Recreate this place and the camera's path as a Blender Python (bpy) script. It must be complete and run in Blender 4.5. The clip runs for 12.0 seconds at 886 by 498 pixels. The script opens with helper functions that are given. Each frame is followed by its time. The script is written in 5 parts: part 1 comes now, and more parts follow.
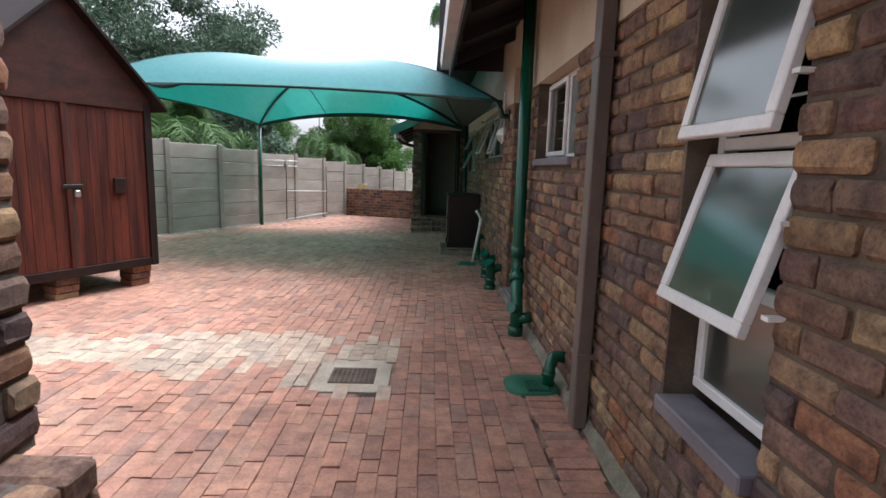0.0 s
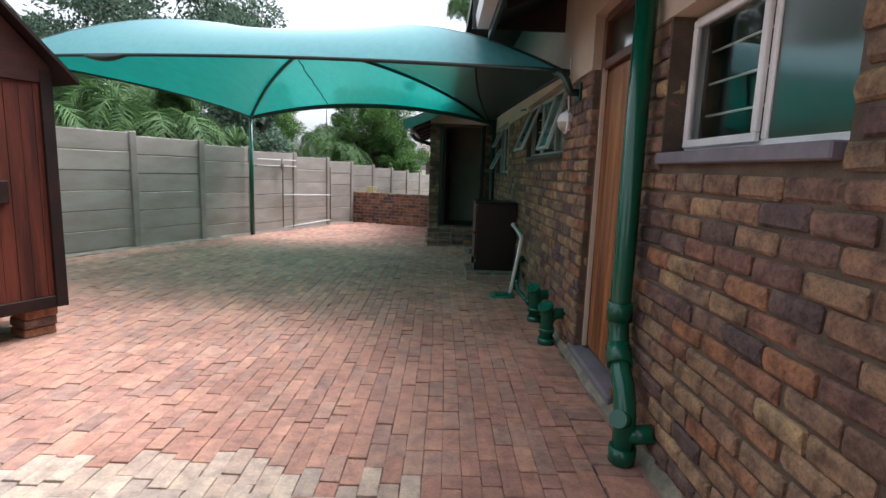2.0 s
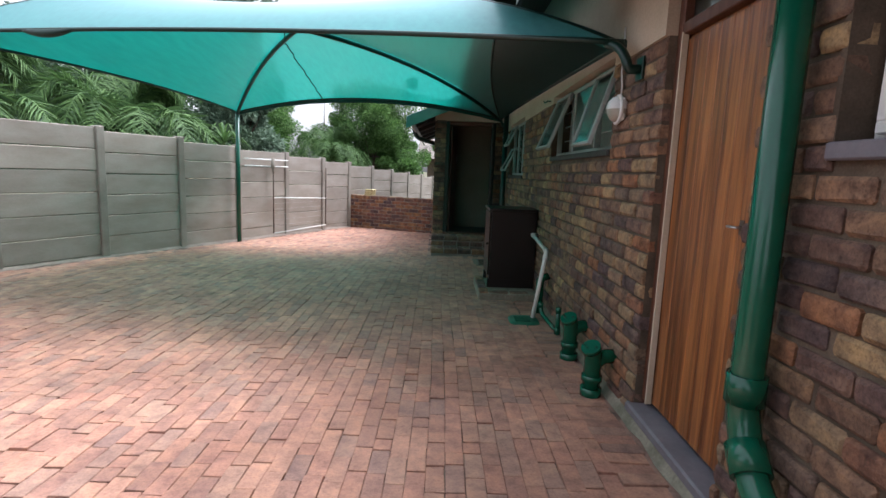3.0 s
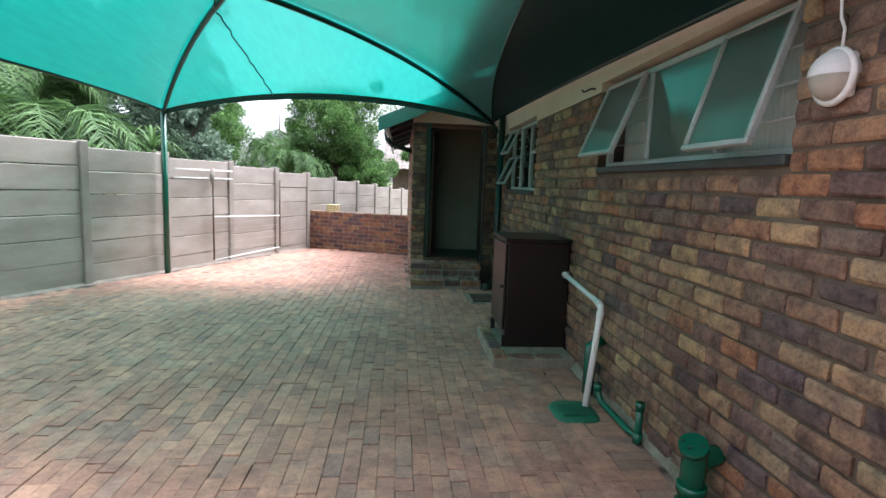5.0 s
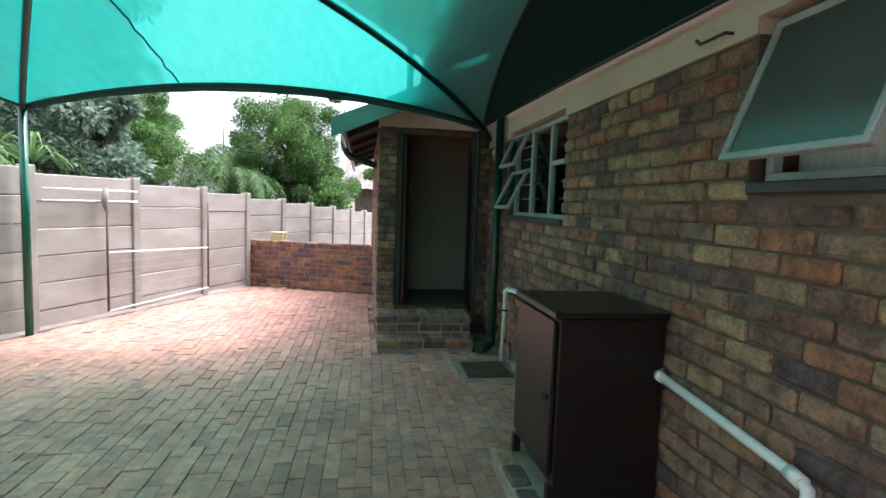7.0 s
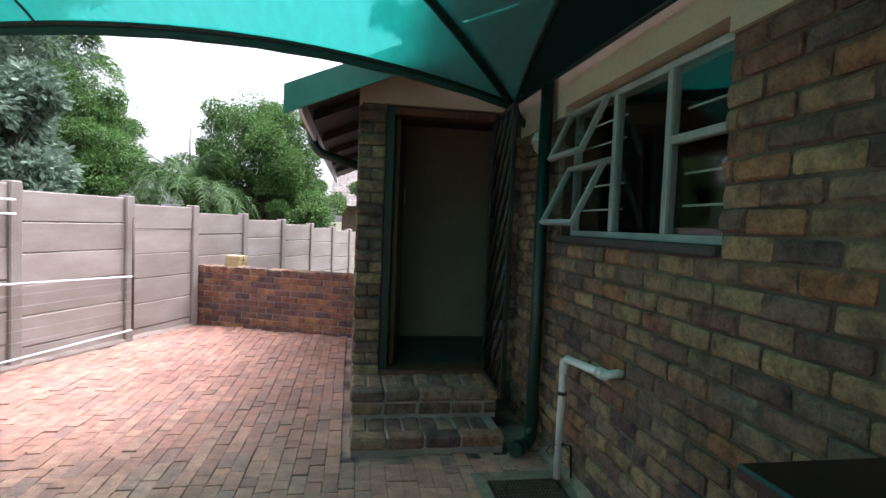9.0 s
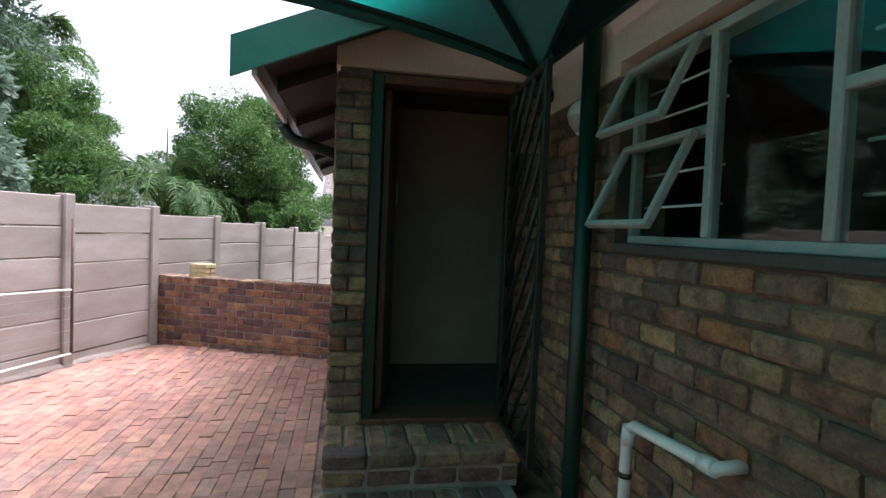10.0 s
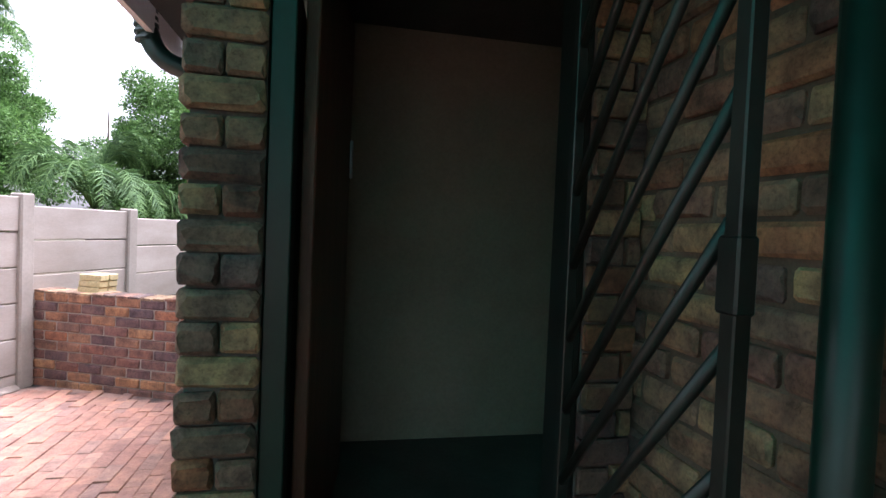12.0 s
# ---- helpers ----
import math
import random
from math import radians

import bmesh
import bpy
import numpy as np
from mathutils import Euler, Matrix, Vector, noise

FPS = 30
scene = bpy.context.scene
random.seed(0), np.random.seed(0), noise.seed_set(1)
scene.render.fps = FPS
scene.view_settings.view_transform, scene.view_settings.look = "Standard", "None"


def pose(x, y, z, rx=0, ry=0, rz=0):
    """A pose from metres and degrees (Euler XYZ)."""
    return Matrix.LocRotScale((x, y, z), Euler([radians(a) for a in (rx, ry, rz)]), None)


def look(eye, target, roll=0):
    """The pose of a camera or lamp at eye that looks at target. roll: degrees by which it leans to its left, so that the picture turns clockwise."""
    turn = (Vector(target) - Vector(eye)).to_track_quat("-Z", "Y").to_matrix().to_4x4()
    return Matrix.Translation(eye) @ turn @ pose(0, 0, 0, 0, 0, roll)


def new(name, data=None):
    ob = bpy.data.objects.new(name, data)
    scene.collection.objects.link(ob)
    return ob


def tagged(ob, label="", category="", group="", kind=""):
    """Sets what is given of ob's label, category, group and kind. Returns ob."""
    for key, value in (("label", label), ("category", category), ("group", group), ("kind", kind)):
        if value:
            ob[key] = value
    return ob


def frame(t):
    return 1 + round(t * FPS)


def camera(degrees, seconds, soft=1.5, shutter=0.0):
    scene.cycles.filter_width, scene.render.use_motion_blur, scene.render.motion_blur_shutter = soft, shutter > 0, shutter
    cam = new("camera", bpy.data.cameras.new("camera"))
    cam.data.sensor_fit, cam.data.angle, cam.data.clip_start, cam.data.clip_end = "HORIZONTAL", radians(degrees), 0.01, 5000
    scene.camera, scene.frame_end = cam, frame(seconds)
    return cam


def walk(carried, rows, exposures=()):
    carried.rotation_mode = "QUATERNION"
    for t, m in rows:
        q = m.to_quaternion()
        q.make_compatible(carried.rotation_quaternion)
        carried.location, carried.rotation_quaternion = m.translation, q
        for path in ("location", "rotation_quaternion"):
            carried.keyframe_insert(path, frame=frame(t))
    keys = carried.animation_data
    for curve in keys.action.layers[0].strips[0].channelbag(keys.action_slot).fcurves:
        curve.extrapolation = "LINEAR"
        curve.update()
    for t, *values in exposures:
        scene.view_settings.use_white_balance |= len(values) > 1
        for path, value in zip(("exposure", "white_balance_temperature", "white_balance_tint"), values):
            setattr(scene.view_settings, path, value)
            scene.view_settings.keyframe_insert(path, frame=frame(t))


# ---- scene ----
cam = camera(81.0, 12.0)
EXPOSURES = [(0.0, 1.34, 5930, 13), (3.0, 1.6, 5870, 13), (5.5, 2.32, 5800, 15), (7.0, 2.35, 5850, 18), (9.0, 2.02, 5880, 22), (10.0, 1.87, 5850, 23), (11.0, 2.12, 5800, 24), (12.0, 2.5, 5780, 24)]
PATH = [
    (0, (0.019, 1.516, 1.355), (0.081, 3.491, 1.048), 1.7),
    (0.5, (0.006, 1.98, 1.357), (0.058, 3.956, 1.05), 1.7),
    (1, (-0.019, 2.461, 1.353), (0.022, 4.436, 1.046), 1.8),
    (1.5, (-0.083, 2.934, 1.346), (-0.048, 4.911, 1.042), 1.8),
    (2, (-0.127, 3.407, 1.34), (-0.11, 5.384, 1.038), 2.0),
    (2.5, (-0.173, 3.881, 1.333), (-0.16, 5.859, 1.036), 2.1),
    (3, (-0.225, 4.361, 1.323), (-0.207, 6.34, 1.03), 2.3),
    (3.2, (-0.249, 4.549, 1.328), (-0.238, 6.528, 1.035), 2.5),
    (5, (-0.514, 6.085, 1.365), (-0.35, 8.062, 1.114), 2.2),
    (5.5, (-0.562, 6.563, 1.365), (-0.359, 8.539, 1.129), 2.4),
    (6, (-0.55, 7.056, 1.384), (-0.297, 9.027, 1.159), 2.2),
    (6.5, (-0.54, 7.56, 1.39), (-0.26, 9.53, 1.189), 2.1),
    (7, (-0.501, 8.061, 1.4), (-0.202, 10.031, 1.23), 2.0),
    (7.2, (-0.493, 8.23, 1.427), (-0.188, 10.2, 1.257), 1.7),
    (9, (-0.362, 10.001, 1.355), (-0.030, 11.971, 1.263), 2.3),
    (9.5, (-0.325, 10.474, 1.356), (0.018, 12.443, 1.270), 2.3),
    (10, (-0.257, 10.936, 1.345), (0.095, 12.903, 1.272), 2.4),
    (10.5, (-0.193, 11.380, 1.339), (0.164, 13.346, 1.263), 2.3),
    (11, (-0.112, 11.817, 1.310), (0.257, 13.781, 1.246), 2.4),
    (11.5, (-0.049, 12.226, 1.304), (0.329, 14.189, 1.231), 2.2),
    (12, (0.022, 12.576, 1.307), (0.426, 14.534, 1.242), 2.4),
]
walk(cam, [(t, look(eye, target, roll)) for t, eye, target, roll in PATH], EXPOSURES)

# ---- world and sun: bright overcast ----
world = bpy.data.worlds.new("world")
scene.world = world
world.use_nodes = True
wn, wl = world.node_tree.nodes, world.node_tree.links
wn.clear()
sky = wn.new("ShaderNodeTexSky")
sky.sky_type, sky.sun_disc = "NISHITA", False
sky.sun_elevation, sky.sun_rotation = radians(67), radians(62)
sky.air_density, sky.dust_density, sky.ozone_density = 1.6, 4.0, 1.0
pale = wn.new("ShaderNodeHueSaturation")
pale.inputs["Saturation"].default_value = 0.12
back = wn.new("ShaderNodeBackground")
back.inputs["Strength"].default_value = 0.125
wout = wn.new("ShaderNodeOutputWorld")
wl.new(sky.outputs[0], pale.inputs["Color"])
wl.new(pale.outputs[0], back.inputs["Color"])
wl.new(back.outputs[0], wout.inputs["Surface"])

sun_data = bpy.data.lights.new("sun", "SUN")
sun_data.energy, sun_data.angle, sun_data.color = 1.5, radians(40), (1.0, 0.98, 0.96)
sun = new("sun", sun_data)
sun.matrix_world = look((3.4, 1.8, 9), (0, 0, 0))


# ---- materials ----
def nodes_of(name, rough=0.8, metal=0.0):
    m = bpy.data.materials.new(name)
    m.use_nodes = True
    n, l = m.node_tree.nodes, m.node_tree.links
    b = n["Principled BSDF"]
    b.inputs["Roughness"].default_value, b.inputs["Metallic"].default_value = rough, metal
    return m, n, l, b


def rgb(c):
    return (c[0], c[1], c[2], 1.0)


def noise_node(n, l, scale, detail=6.0, rough=0.6, stretch=None, local=False):
    co = n.new("ShaderNodeTexCoord") if local else n.new("ShaderNodeNewGeometry")
    vec = co.outputs["Object"] if local else co.outputs["Position"]
    if stretch:
        mp = n.new("ShaderNodeMapping")
        mp.inputs["Scale"].default_value = stretch
        l.new(vec, mp.inputs["Vector"])
        vec = mp.outputs[0]
    t = n.new("ShaderNodeTexNoise")
    t.inputs["Scale"].default_value, t.inputs["Detail"].default_value, t.inputs["Roughness"].default_value = scale, detail, rough
    l.new(vec, t.inputs["Vector"])
    return t.outputs[0]


def ramp(n, l, value, stops):
    r = n.new("ShaderNodeValToRGB")
    e = r.color_ramp.elements
    while len(e) < len(stops):
        e.new(0.5)
    for el, (p, c) in zip(e, stops):
        el.position, el.color = p, rgb(c)
    l.new(value, r.inputs[0])
    return r.outputs[0]


def mixed(n, l, fac, a, b, mode="MIX"):
    x = n.new("ShaderNodeMix")
    x.data_type, x.blend_type = "RGBA", mode
    for value, slot in ((fac, 0), (a, 6), (b, 7)):
        if isinstance(value, (int, float)):
            x.inputs[slot].default_value = value
        elif isinstance(value, tuple):
            x.inputs[slot].default_value = rgb(value)
        else:
            l.new(value, x.inputs[slot])
    return x.outputs[2]


def bumped(n, l, b, height, strength, distance=0.01):
    k = n.new("ShaderNodeBump")
    k.inputs["Strength"].default_value, k.inputs["Distance"].default_value = strength, distance
    l.new(height, k.inputs["Height"])
    l.new(k.outputs[0], b.inputs["Normal"])


def plain(name, c1, c2, scale=6.0, rough=0.7, metal=0.0, bump=0.2, fine=60.0, stretch=None, spread=(0.35, 0.65), local=False, rand=0.0, spec=None, grainy=0.8):
    """Two tones blotched at a large scale, with a fine grain over them and a fine relief."""
    m, n, l, b = nodes_of(name, rough, metal)
    big = noise_node(n, l, scale, stretch=stretch, local=local)
    small = noise_node(n, l, fine, 4.0, stretch=stretch, local=local)
    col = ramp(n, l, big, [(spread[0], c1), (spread[1], c2)])
    grain = ramp(n, l, small, [(0.3, (0.72, 0.72, 0.72)), (0.7, (1.15, 1.15, 1.15))])
    col = mixed(n, l, grainy, col, grain, "MULTIPLY")
    if rand:
        oi = n.new("ShaderNodeObjectInfo")
        tone = ramp(n, l, oi.outputs["Random"], [(0.0, (1 - rand,) * 3), (1.0, (1 + rand,) * 3)])
        col = mixed(n, l, 1.0, col, tone, "MULTIPLY")
    l.new(col, b.inputs["Base Color"])
    if spec is not None:
        b.inputs["Specular IOR Level"].default_value = spec
    bumped(n, l, b, small, bump, 0.004)
    return m


def pieces(name, tones, island, rough=0.85, stain=(0.55, 0.5, 0.45), bump=0.6, grime=0.6, mottle=0.9, spec=0.3):
    """Bricks and pavers: a tone for each piece, speckle, and weathering that runs over many pieces."""
    m, n, l, b = nodes_of(name, rough)
    if island:
        rnd = n.new("ShaderNodeNewGeometry").outputs["Random Per Island"]
    else:
        rnd = n.new("ShaderNodeObjectInfo").outputs["Random"]
    col = ramp(n, l, rnd, [(i / (len(tones) - 1), c) for i, c in enumerate(tones)])
    speck = noise_node(n, l, 70.0, 8.0, 0.8)
    col = mixed(n, l, mottle, col, ramp(n, l, speck, [(0.32, (0.42, 0.39, 0.38)), (0.5, (1, 1, 1)), (0.72, (1.45, 1.4, 1.3))]), "MULTIPLY")
    mid = noise_node(n, l, 11.0, 5.0, 0.65)
    col = mixed(n, l, mottle, col, ramp(n, l, mid, [(0.32, (0.42, 0.38, 0.42)), (0.48, (0.95, 0.9, 0.9)), (0.66, (1.5, 1.38, 1.2))]), "MULTIPLY")
    wide = noise_node(n, l, 1.1, 6.0, 0.6)
    col = mixed(n, l, grime, col, ramp(n, l, wide, [(0.35, stain), (0.6, (1.1, 1.08, 1.05))]), "MULTIPLY")
    l.new(col, b.inputs["Base Color"])
    b.inputs["Specular IOR Level"].default_value = spec
    hgt = mixed(n, l, 0.5, speck, mid)
    bumped(n, l, b, hgt, bump, 0.012)
    return m


BRICK_TONES = [(0.0989, 0.0688, 0.0675), (0.2666, 0.172, 0.1125), (0.1462, 0.0989, 0.09), (0.3182, 0.2236, 0.135), (0.1634, 0.1032, 0.0765), (0.344, 0.258, 0.1485), (0.1161, 0.086, 0.09), (0.2752, 0.1376, 0.0765), (0.2408, 0.172, 0.1215), (0.0903, 0.0688, 0.0702), (0.2064, 0.1505, 0.099)]
M_BRICK = pieces("face_brick", BRICK_TONES, False)
M_BRICK_J = pieces("face_brick_run", BRICK_TONES, True)
RED_TONES = [(0.27, 0.115, 0.07), (0.11, 0.078, 0.085), (0.31, 0.17, 0.09), (0.19, 0.1, 0.08), (0.095, 0.07, 0.078), (0.29, 0.135, 0.08), (0.16, 0.095, 0.085), (0.34, 0.2, 0.11)]
M_BRICK_R = pieces("red_face_brick", RED_TONES, False)
M_MORTAR = plain("mortar", (0.075, 0.055, 0.038), (0.15, 0.113, 0.08), 4, 0.95, bump=0.6, fine=120)
M_MORTAR_GREY = plain("grey_mortar", (0.055, 0.046, 0.04), (0.17, 0.145, 0.125), 5, 0.95, bump=0.6, fine=120)
PAVER_TONES = [(0.3602, 0.2011, 0.1545), (0.4169, 0.2276, 0.1664), (0.2958, 0.1723, 0.1363), (0.4545, 0.2641, 0.1915), (0.3637, 0.2046, 0.1512), (0.3877, 0.246, 0.1853), (0.2781, 0.1771, 0.1468)]
M_PAVER = pieces("clay_paver", PAVER_TONES, False, 0.8, (0.68, 0.62, 0.58), 0.5, mottle=0.5)
M_PAVER_J = pieces("clay_paver_run", PAVER_TONES, True, 0.8, (0.68, 0.62, 0.58), 0.5, mottle=0.5)
SAND_TONES = [(0.432, 0.3528, 0.2736), (0.4752, 0.396, 0.3096), (0.3888, 0.2952, 0.2304), (0.4608, 0.3744, 0.2952), (0.3168, 0.2592, 0.216), (0.504, 0.432, 0.3384)]
M_PAVER_S = pieces("cement_smeared_paver", SAND_TONES, True, 0.85, (0.7, 0.66, 0.62), 0.4, mottle=0.5)
M_MORTAR_LIGHT = plain("pale_mortar", (0.22, 0.185, 0.155), (0.34, 0.3, 0.26), 5, 0.95, bump=0.5, fine=120)
M_JOINT = plain("joint_sand", (0.055, 0.04, 0.034), (0.37, 0.235, 0.18), 2.6, 0.95, bump=0.5, fine=150, spread=(0.4, 0.56))
M_SOIL = plain("soil_and_grass", (0.07, 0.08, 0.03), (0.14, 0.11, 0.07), 0.8, 0.95, bump=0.6, fine=30)
M_CONC = plain("precast_concrete", (0.275, 0.235, 0.195), (0.365, 0.322, 0.278), 1.3, 0.9, bump=0.2, fine=38, rand=0.1, stretch=(1.0, 1.0, 3.0), grainy=0.3)
M_POST = plain("concrete_post", (0.245, 0.212, 0.175), (0.325, 0.29, 0.248), 2.5, 0.9, bump=0.2, fine=50, rand=0.06, grainy=0.35)
M_CEMENT = plain("cement", (0.33, 0.28, 0.22), (0.46, 0.4, 0.32), 4, 0.9, bump=0.4, fine=80)
M_FILLET = plain("fence_foot_cement", (0.19, 0.15, 0.12), (0.29, 0.235, 0.195), 4, 0.95, bump=0.5, fine=70)
M_PLASTER = plain("cream_plaster", (0.48, 0.395, 0.285), (0.57, 0.48, 0.36), 1.5, 0.9, bump=0.25, fine=80, grainy=0.4)
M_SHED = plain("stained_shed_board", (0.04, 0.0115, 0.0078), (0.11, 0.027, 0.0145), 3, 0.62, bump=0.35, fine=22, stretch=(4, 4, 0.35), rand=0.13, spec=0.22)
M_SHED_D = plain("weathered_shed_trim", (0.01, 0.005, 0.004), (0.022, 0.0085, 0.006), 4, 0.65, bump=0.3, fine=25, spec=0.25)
M_SHED_G = plain("stained_gable_board", (0.028, 0.0105, 0.008), (0.06, 0.02, 0.0125), 2.5, 0.6, bump=0.3, fine=24, stretch=(1.5, 1.5, 3), spec=0.25)
M_DARKWOOD = plain("dark_brown_paint", (0.01, 0.008, 0.008), (0.02, 0.014, 0.013), 3, 0.5, bump=0.2, fine=40)
M_DOOR = plain("varnished_meranti", (0.09, 0.026, 0.008), (0.36, 0.135, 0.038), 1.8, 0.36, bump=0.2, fine=14, stretch=(10, 16, 0.5), rand=0.22, spread=(0.36, 0.62))
M_FRAMEWOOD = plain("brown_door_frame", (0.08, 0.03, 0.015), (0.14, 0.055, 0.03), 4, 0.5, bump=0.2, fine=40, stretch=(6, 6, 0.6))
M_GREEN = plain("green_gloss_paint", (0.004, 0.075, 0.04), (0.007, 0.1, 0.055), 4, 0.22, bump=0.06, fine=50, grainy=0.25)
M_GREEN_D = plain("dark_green_paint", (0.002, 0.02, 0.014), (0.004, 0.03, 0.021), 4, 0.4, bump=0.1, fine=50, grainy=0.25)
M_GREEN_L = plain("green_fascia_paint", (0.07, 0.23, 0.19), (0.1, 0.29, 0.24), 3, 0.45, bump=0.1, fine=50, grainy=0.25)
M_GREEN_P = plain("flat_green_paint", (0.01, 0.095, 0.052), (0.017, 0.135, 0.075), 8, 0.6, bump=0.3, fine=50, grainy=0.4)
M_WHITE = plain("white_paint", (0.66, 0.66, 0.64), (0.78, 0.78, 0.76), 4, 0.4, bump=0.08, fine=60, grainy=0.25)
# darkened copy of the white paint: carport shade is in its colour
M_FRAME_SHADED = plain("shaded_white_paint", (0.27, 0.31, 0.29), (0.38, 0.42, 0.4), 5, 0.4, bump=0.12, fine=60, grainy=0.4)
M_PVC = plain("white_pvc", (0.62, 0.63, 0.6), (0.74, 0.74, 0.7), 5, 0.35, bump=0.05, fine=60, grainy=0.25)
M_GREYSILL = plain("grey_purple_sill_paint", (0.13, 0.12, 0.14), (0.2, 0.18, 0.2), 5, 0.55, bump=0.25, fine=60, grainy=0.25)
# paints the shadow gap below the frames of windows 3 and 4
M_SILL_SHADE = plain("sill_shadow_gap", (0.035, 0.037, 0.035), (0.06, 0.062, 0.058), 5, 0.6, bump=0.25, fine=60)
M_BROWNPIPE = plain("brown_downpipe_paint", (0.115, 0.09, 0.075), (0.17, 0.135, 0.115), 3, 0.45, bump=0.1, fine=50, grainy=0.25)
M_DARKSTEEL = plain("dark_green_black_steel", (0.012, 0.016, 0.013), (0.025, 0.03, 0.026), 6, 0.4, 0.3, bump=0.1, fine=70, grainy=0.25)
M_STEEL = plain("galvanised_steel", (0.4, 0.4, 0.4), (0.58, 0.58, 0.57), 8, 0.35, 0.8, bump=0.08, fine=80, grainy=0.25)
M_IRON = plain("rusted_cast_iron", (0.09, 0.065, 0.05), (0.16, 0.115, 0.085), 10, 0.7, 0.4, bump=0.4, fine=90)
M_CABINET = plain("dark_brown_cabinet_steel", (0.008, 0.005, 0.0046), (0.013, 0.008, 0.0072), 2, 0.33, bump=0.05, fine=40, grainy=0.25)
M_ROOFTILE = pieces("roof_tile", [(0.15, 0.14, 0.13), (0.22, 0.21, 0.19), (0.18, 0.165, 0.15)], True, 0.8)
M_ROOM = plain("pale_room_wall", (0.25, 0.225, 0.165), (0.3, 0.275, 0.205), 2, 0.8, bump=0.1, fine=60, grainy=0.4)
M_YELLOW = plain("yellow_clay_brick", (0.45, 0.37, 0.18), (0.58, 0.49, 0.27), 6, 0.6, bump=0.2, fine=50)
M_ROPE = plain("dark_rope", (0.015, 0.02, 0.018), (0.03, 0.035, 0.03), 30, 0.8)
M_LAMP = plain("dusty_lamp_glass", (0.36, 0.34, 0.28), (0.46, 0.44, 0.37), 6, 0.3, bump=0.02, grainy=0.25)
M_CURTAIN = plain("net_curtain", (0.5, 0.5, 0.47), (0.62, 0.62, 0.58), 9, 0.9, bump=0.3, fine=40, stretch=(6, 6, 0.4))
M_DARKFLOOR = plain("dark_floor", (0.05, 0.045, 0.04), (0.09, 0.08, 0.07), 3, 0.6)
M_MOSSY = plain("mossy_cement", (0.15, 0.135, 0.095), (0.28, 0.25, 0.19), 6, 0.9, bump=0.5, fine=60)
# near-black: the shade of the unlit rooms is put into the colour
M_ROOM_SHADE = plain("unlit_room_shade", (0.07, 0.066, 0.06), (0.1, 0.095, 0.088), 2, 0.9)


def glass_material(name, tint, rough, clear, shine=0.05):
    m, n, l, b = nodes_of(name, rough)
    n.remove(b)
    g = n.new("ShaderNodeBsdfGlossy")
    g.inputs["Roughness"].default_value = rough
    t = n.new("ShaderNodeBsdfTransparent")
    t.inputs["Color"].default_value = rgb(tint)
    d = n.new("ShaderNodeBsdfTranslucent")
    d.inputs["Color"].default_value = rgb(tint)
    body = n.new("ShaderNodeMixShader")
    body.inputs[0].default_value = clear
    l.new(d.outputs[0], body.inputs[1])
    l.new(t.outputs[0], body.inputs[2])
    f = n.new("ShaderNodeLayerWeight")
    pw = n.new("ShaderNodeMath")
    pw.operation, pw.inputs[1].default_value = "POWER", 5.0
    l.new(f.outputs["Facing"], pw.inputs[0])
    sc = n.new("ShaderNodeMath")
    sc.operation, sc.inputs[1].default_value, sc.inputs[2].default_value = "MULTIPLY_ADD", 0.9, shine
    l.new(pw.outputs[0], sc.inputs[0])
    mix = n.new("ShaderNodeMixShader")
    l.new(sc.outputs[0], mix.inputs[0])
    l.new(body.outputs[0], mix.inputs[1])
    l.new(g.outputs[0], mix.inputs[2])
    l.new(mix.outputs[0], n["Material Output"].inputs["Surface"])
    return m


M_GLASS = glass_material("clear_glass", (0.9, 0.94, 0.92), 0.02, 1.0)
M_FROST = glass_material("obscure_glass", (0.62, 0.68, 0.64), 0.12, 0.5, 0.2)


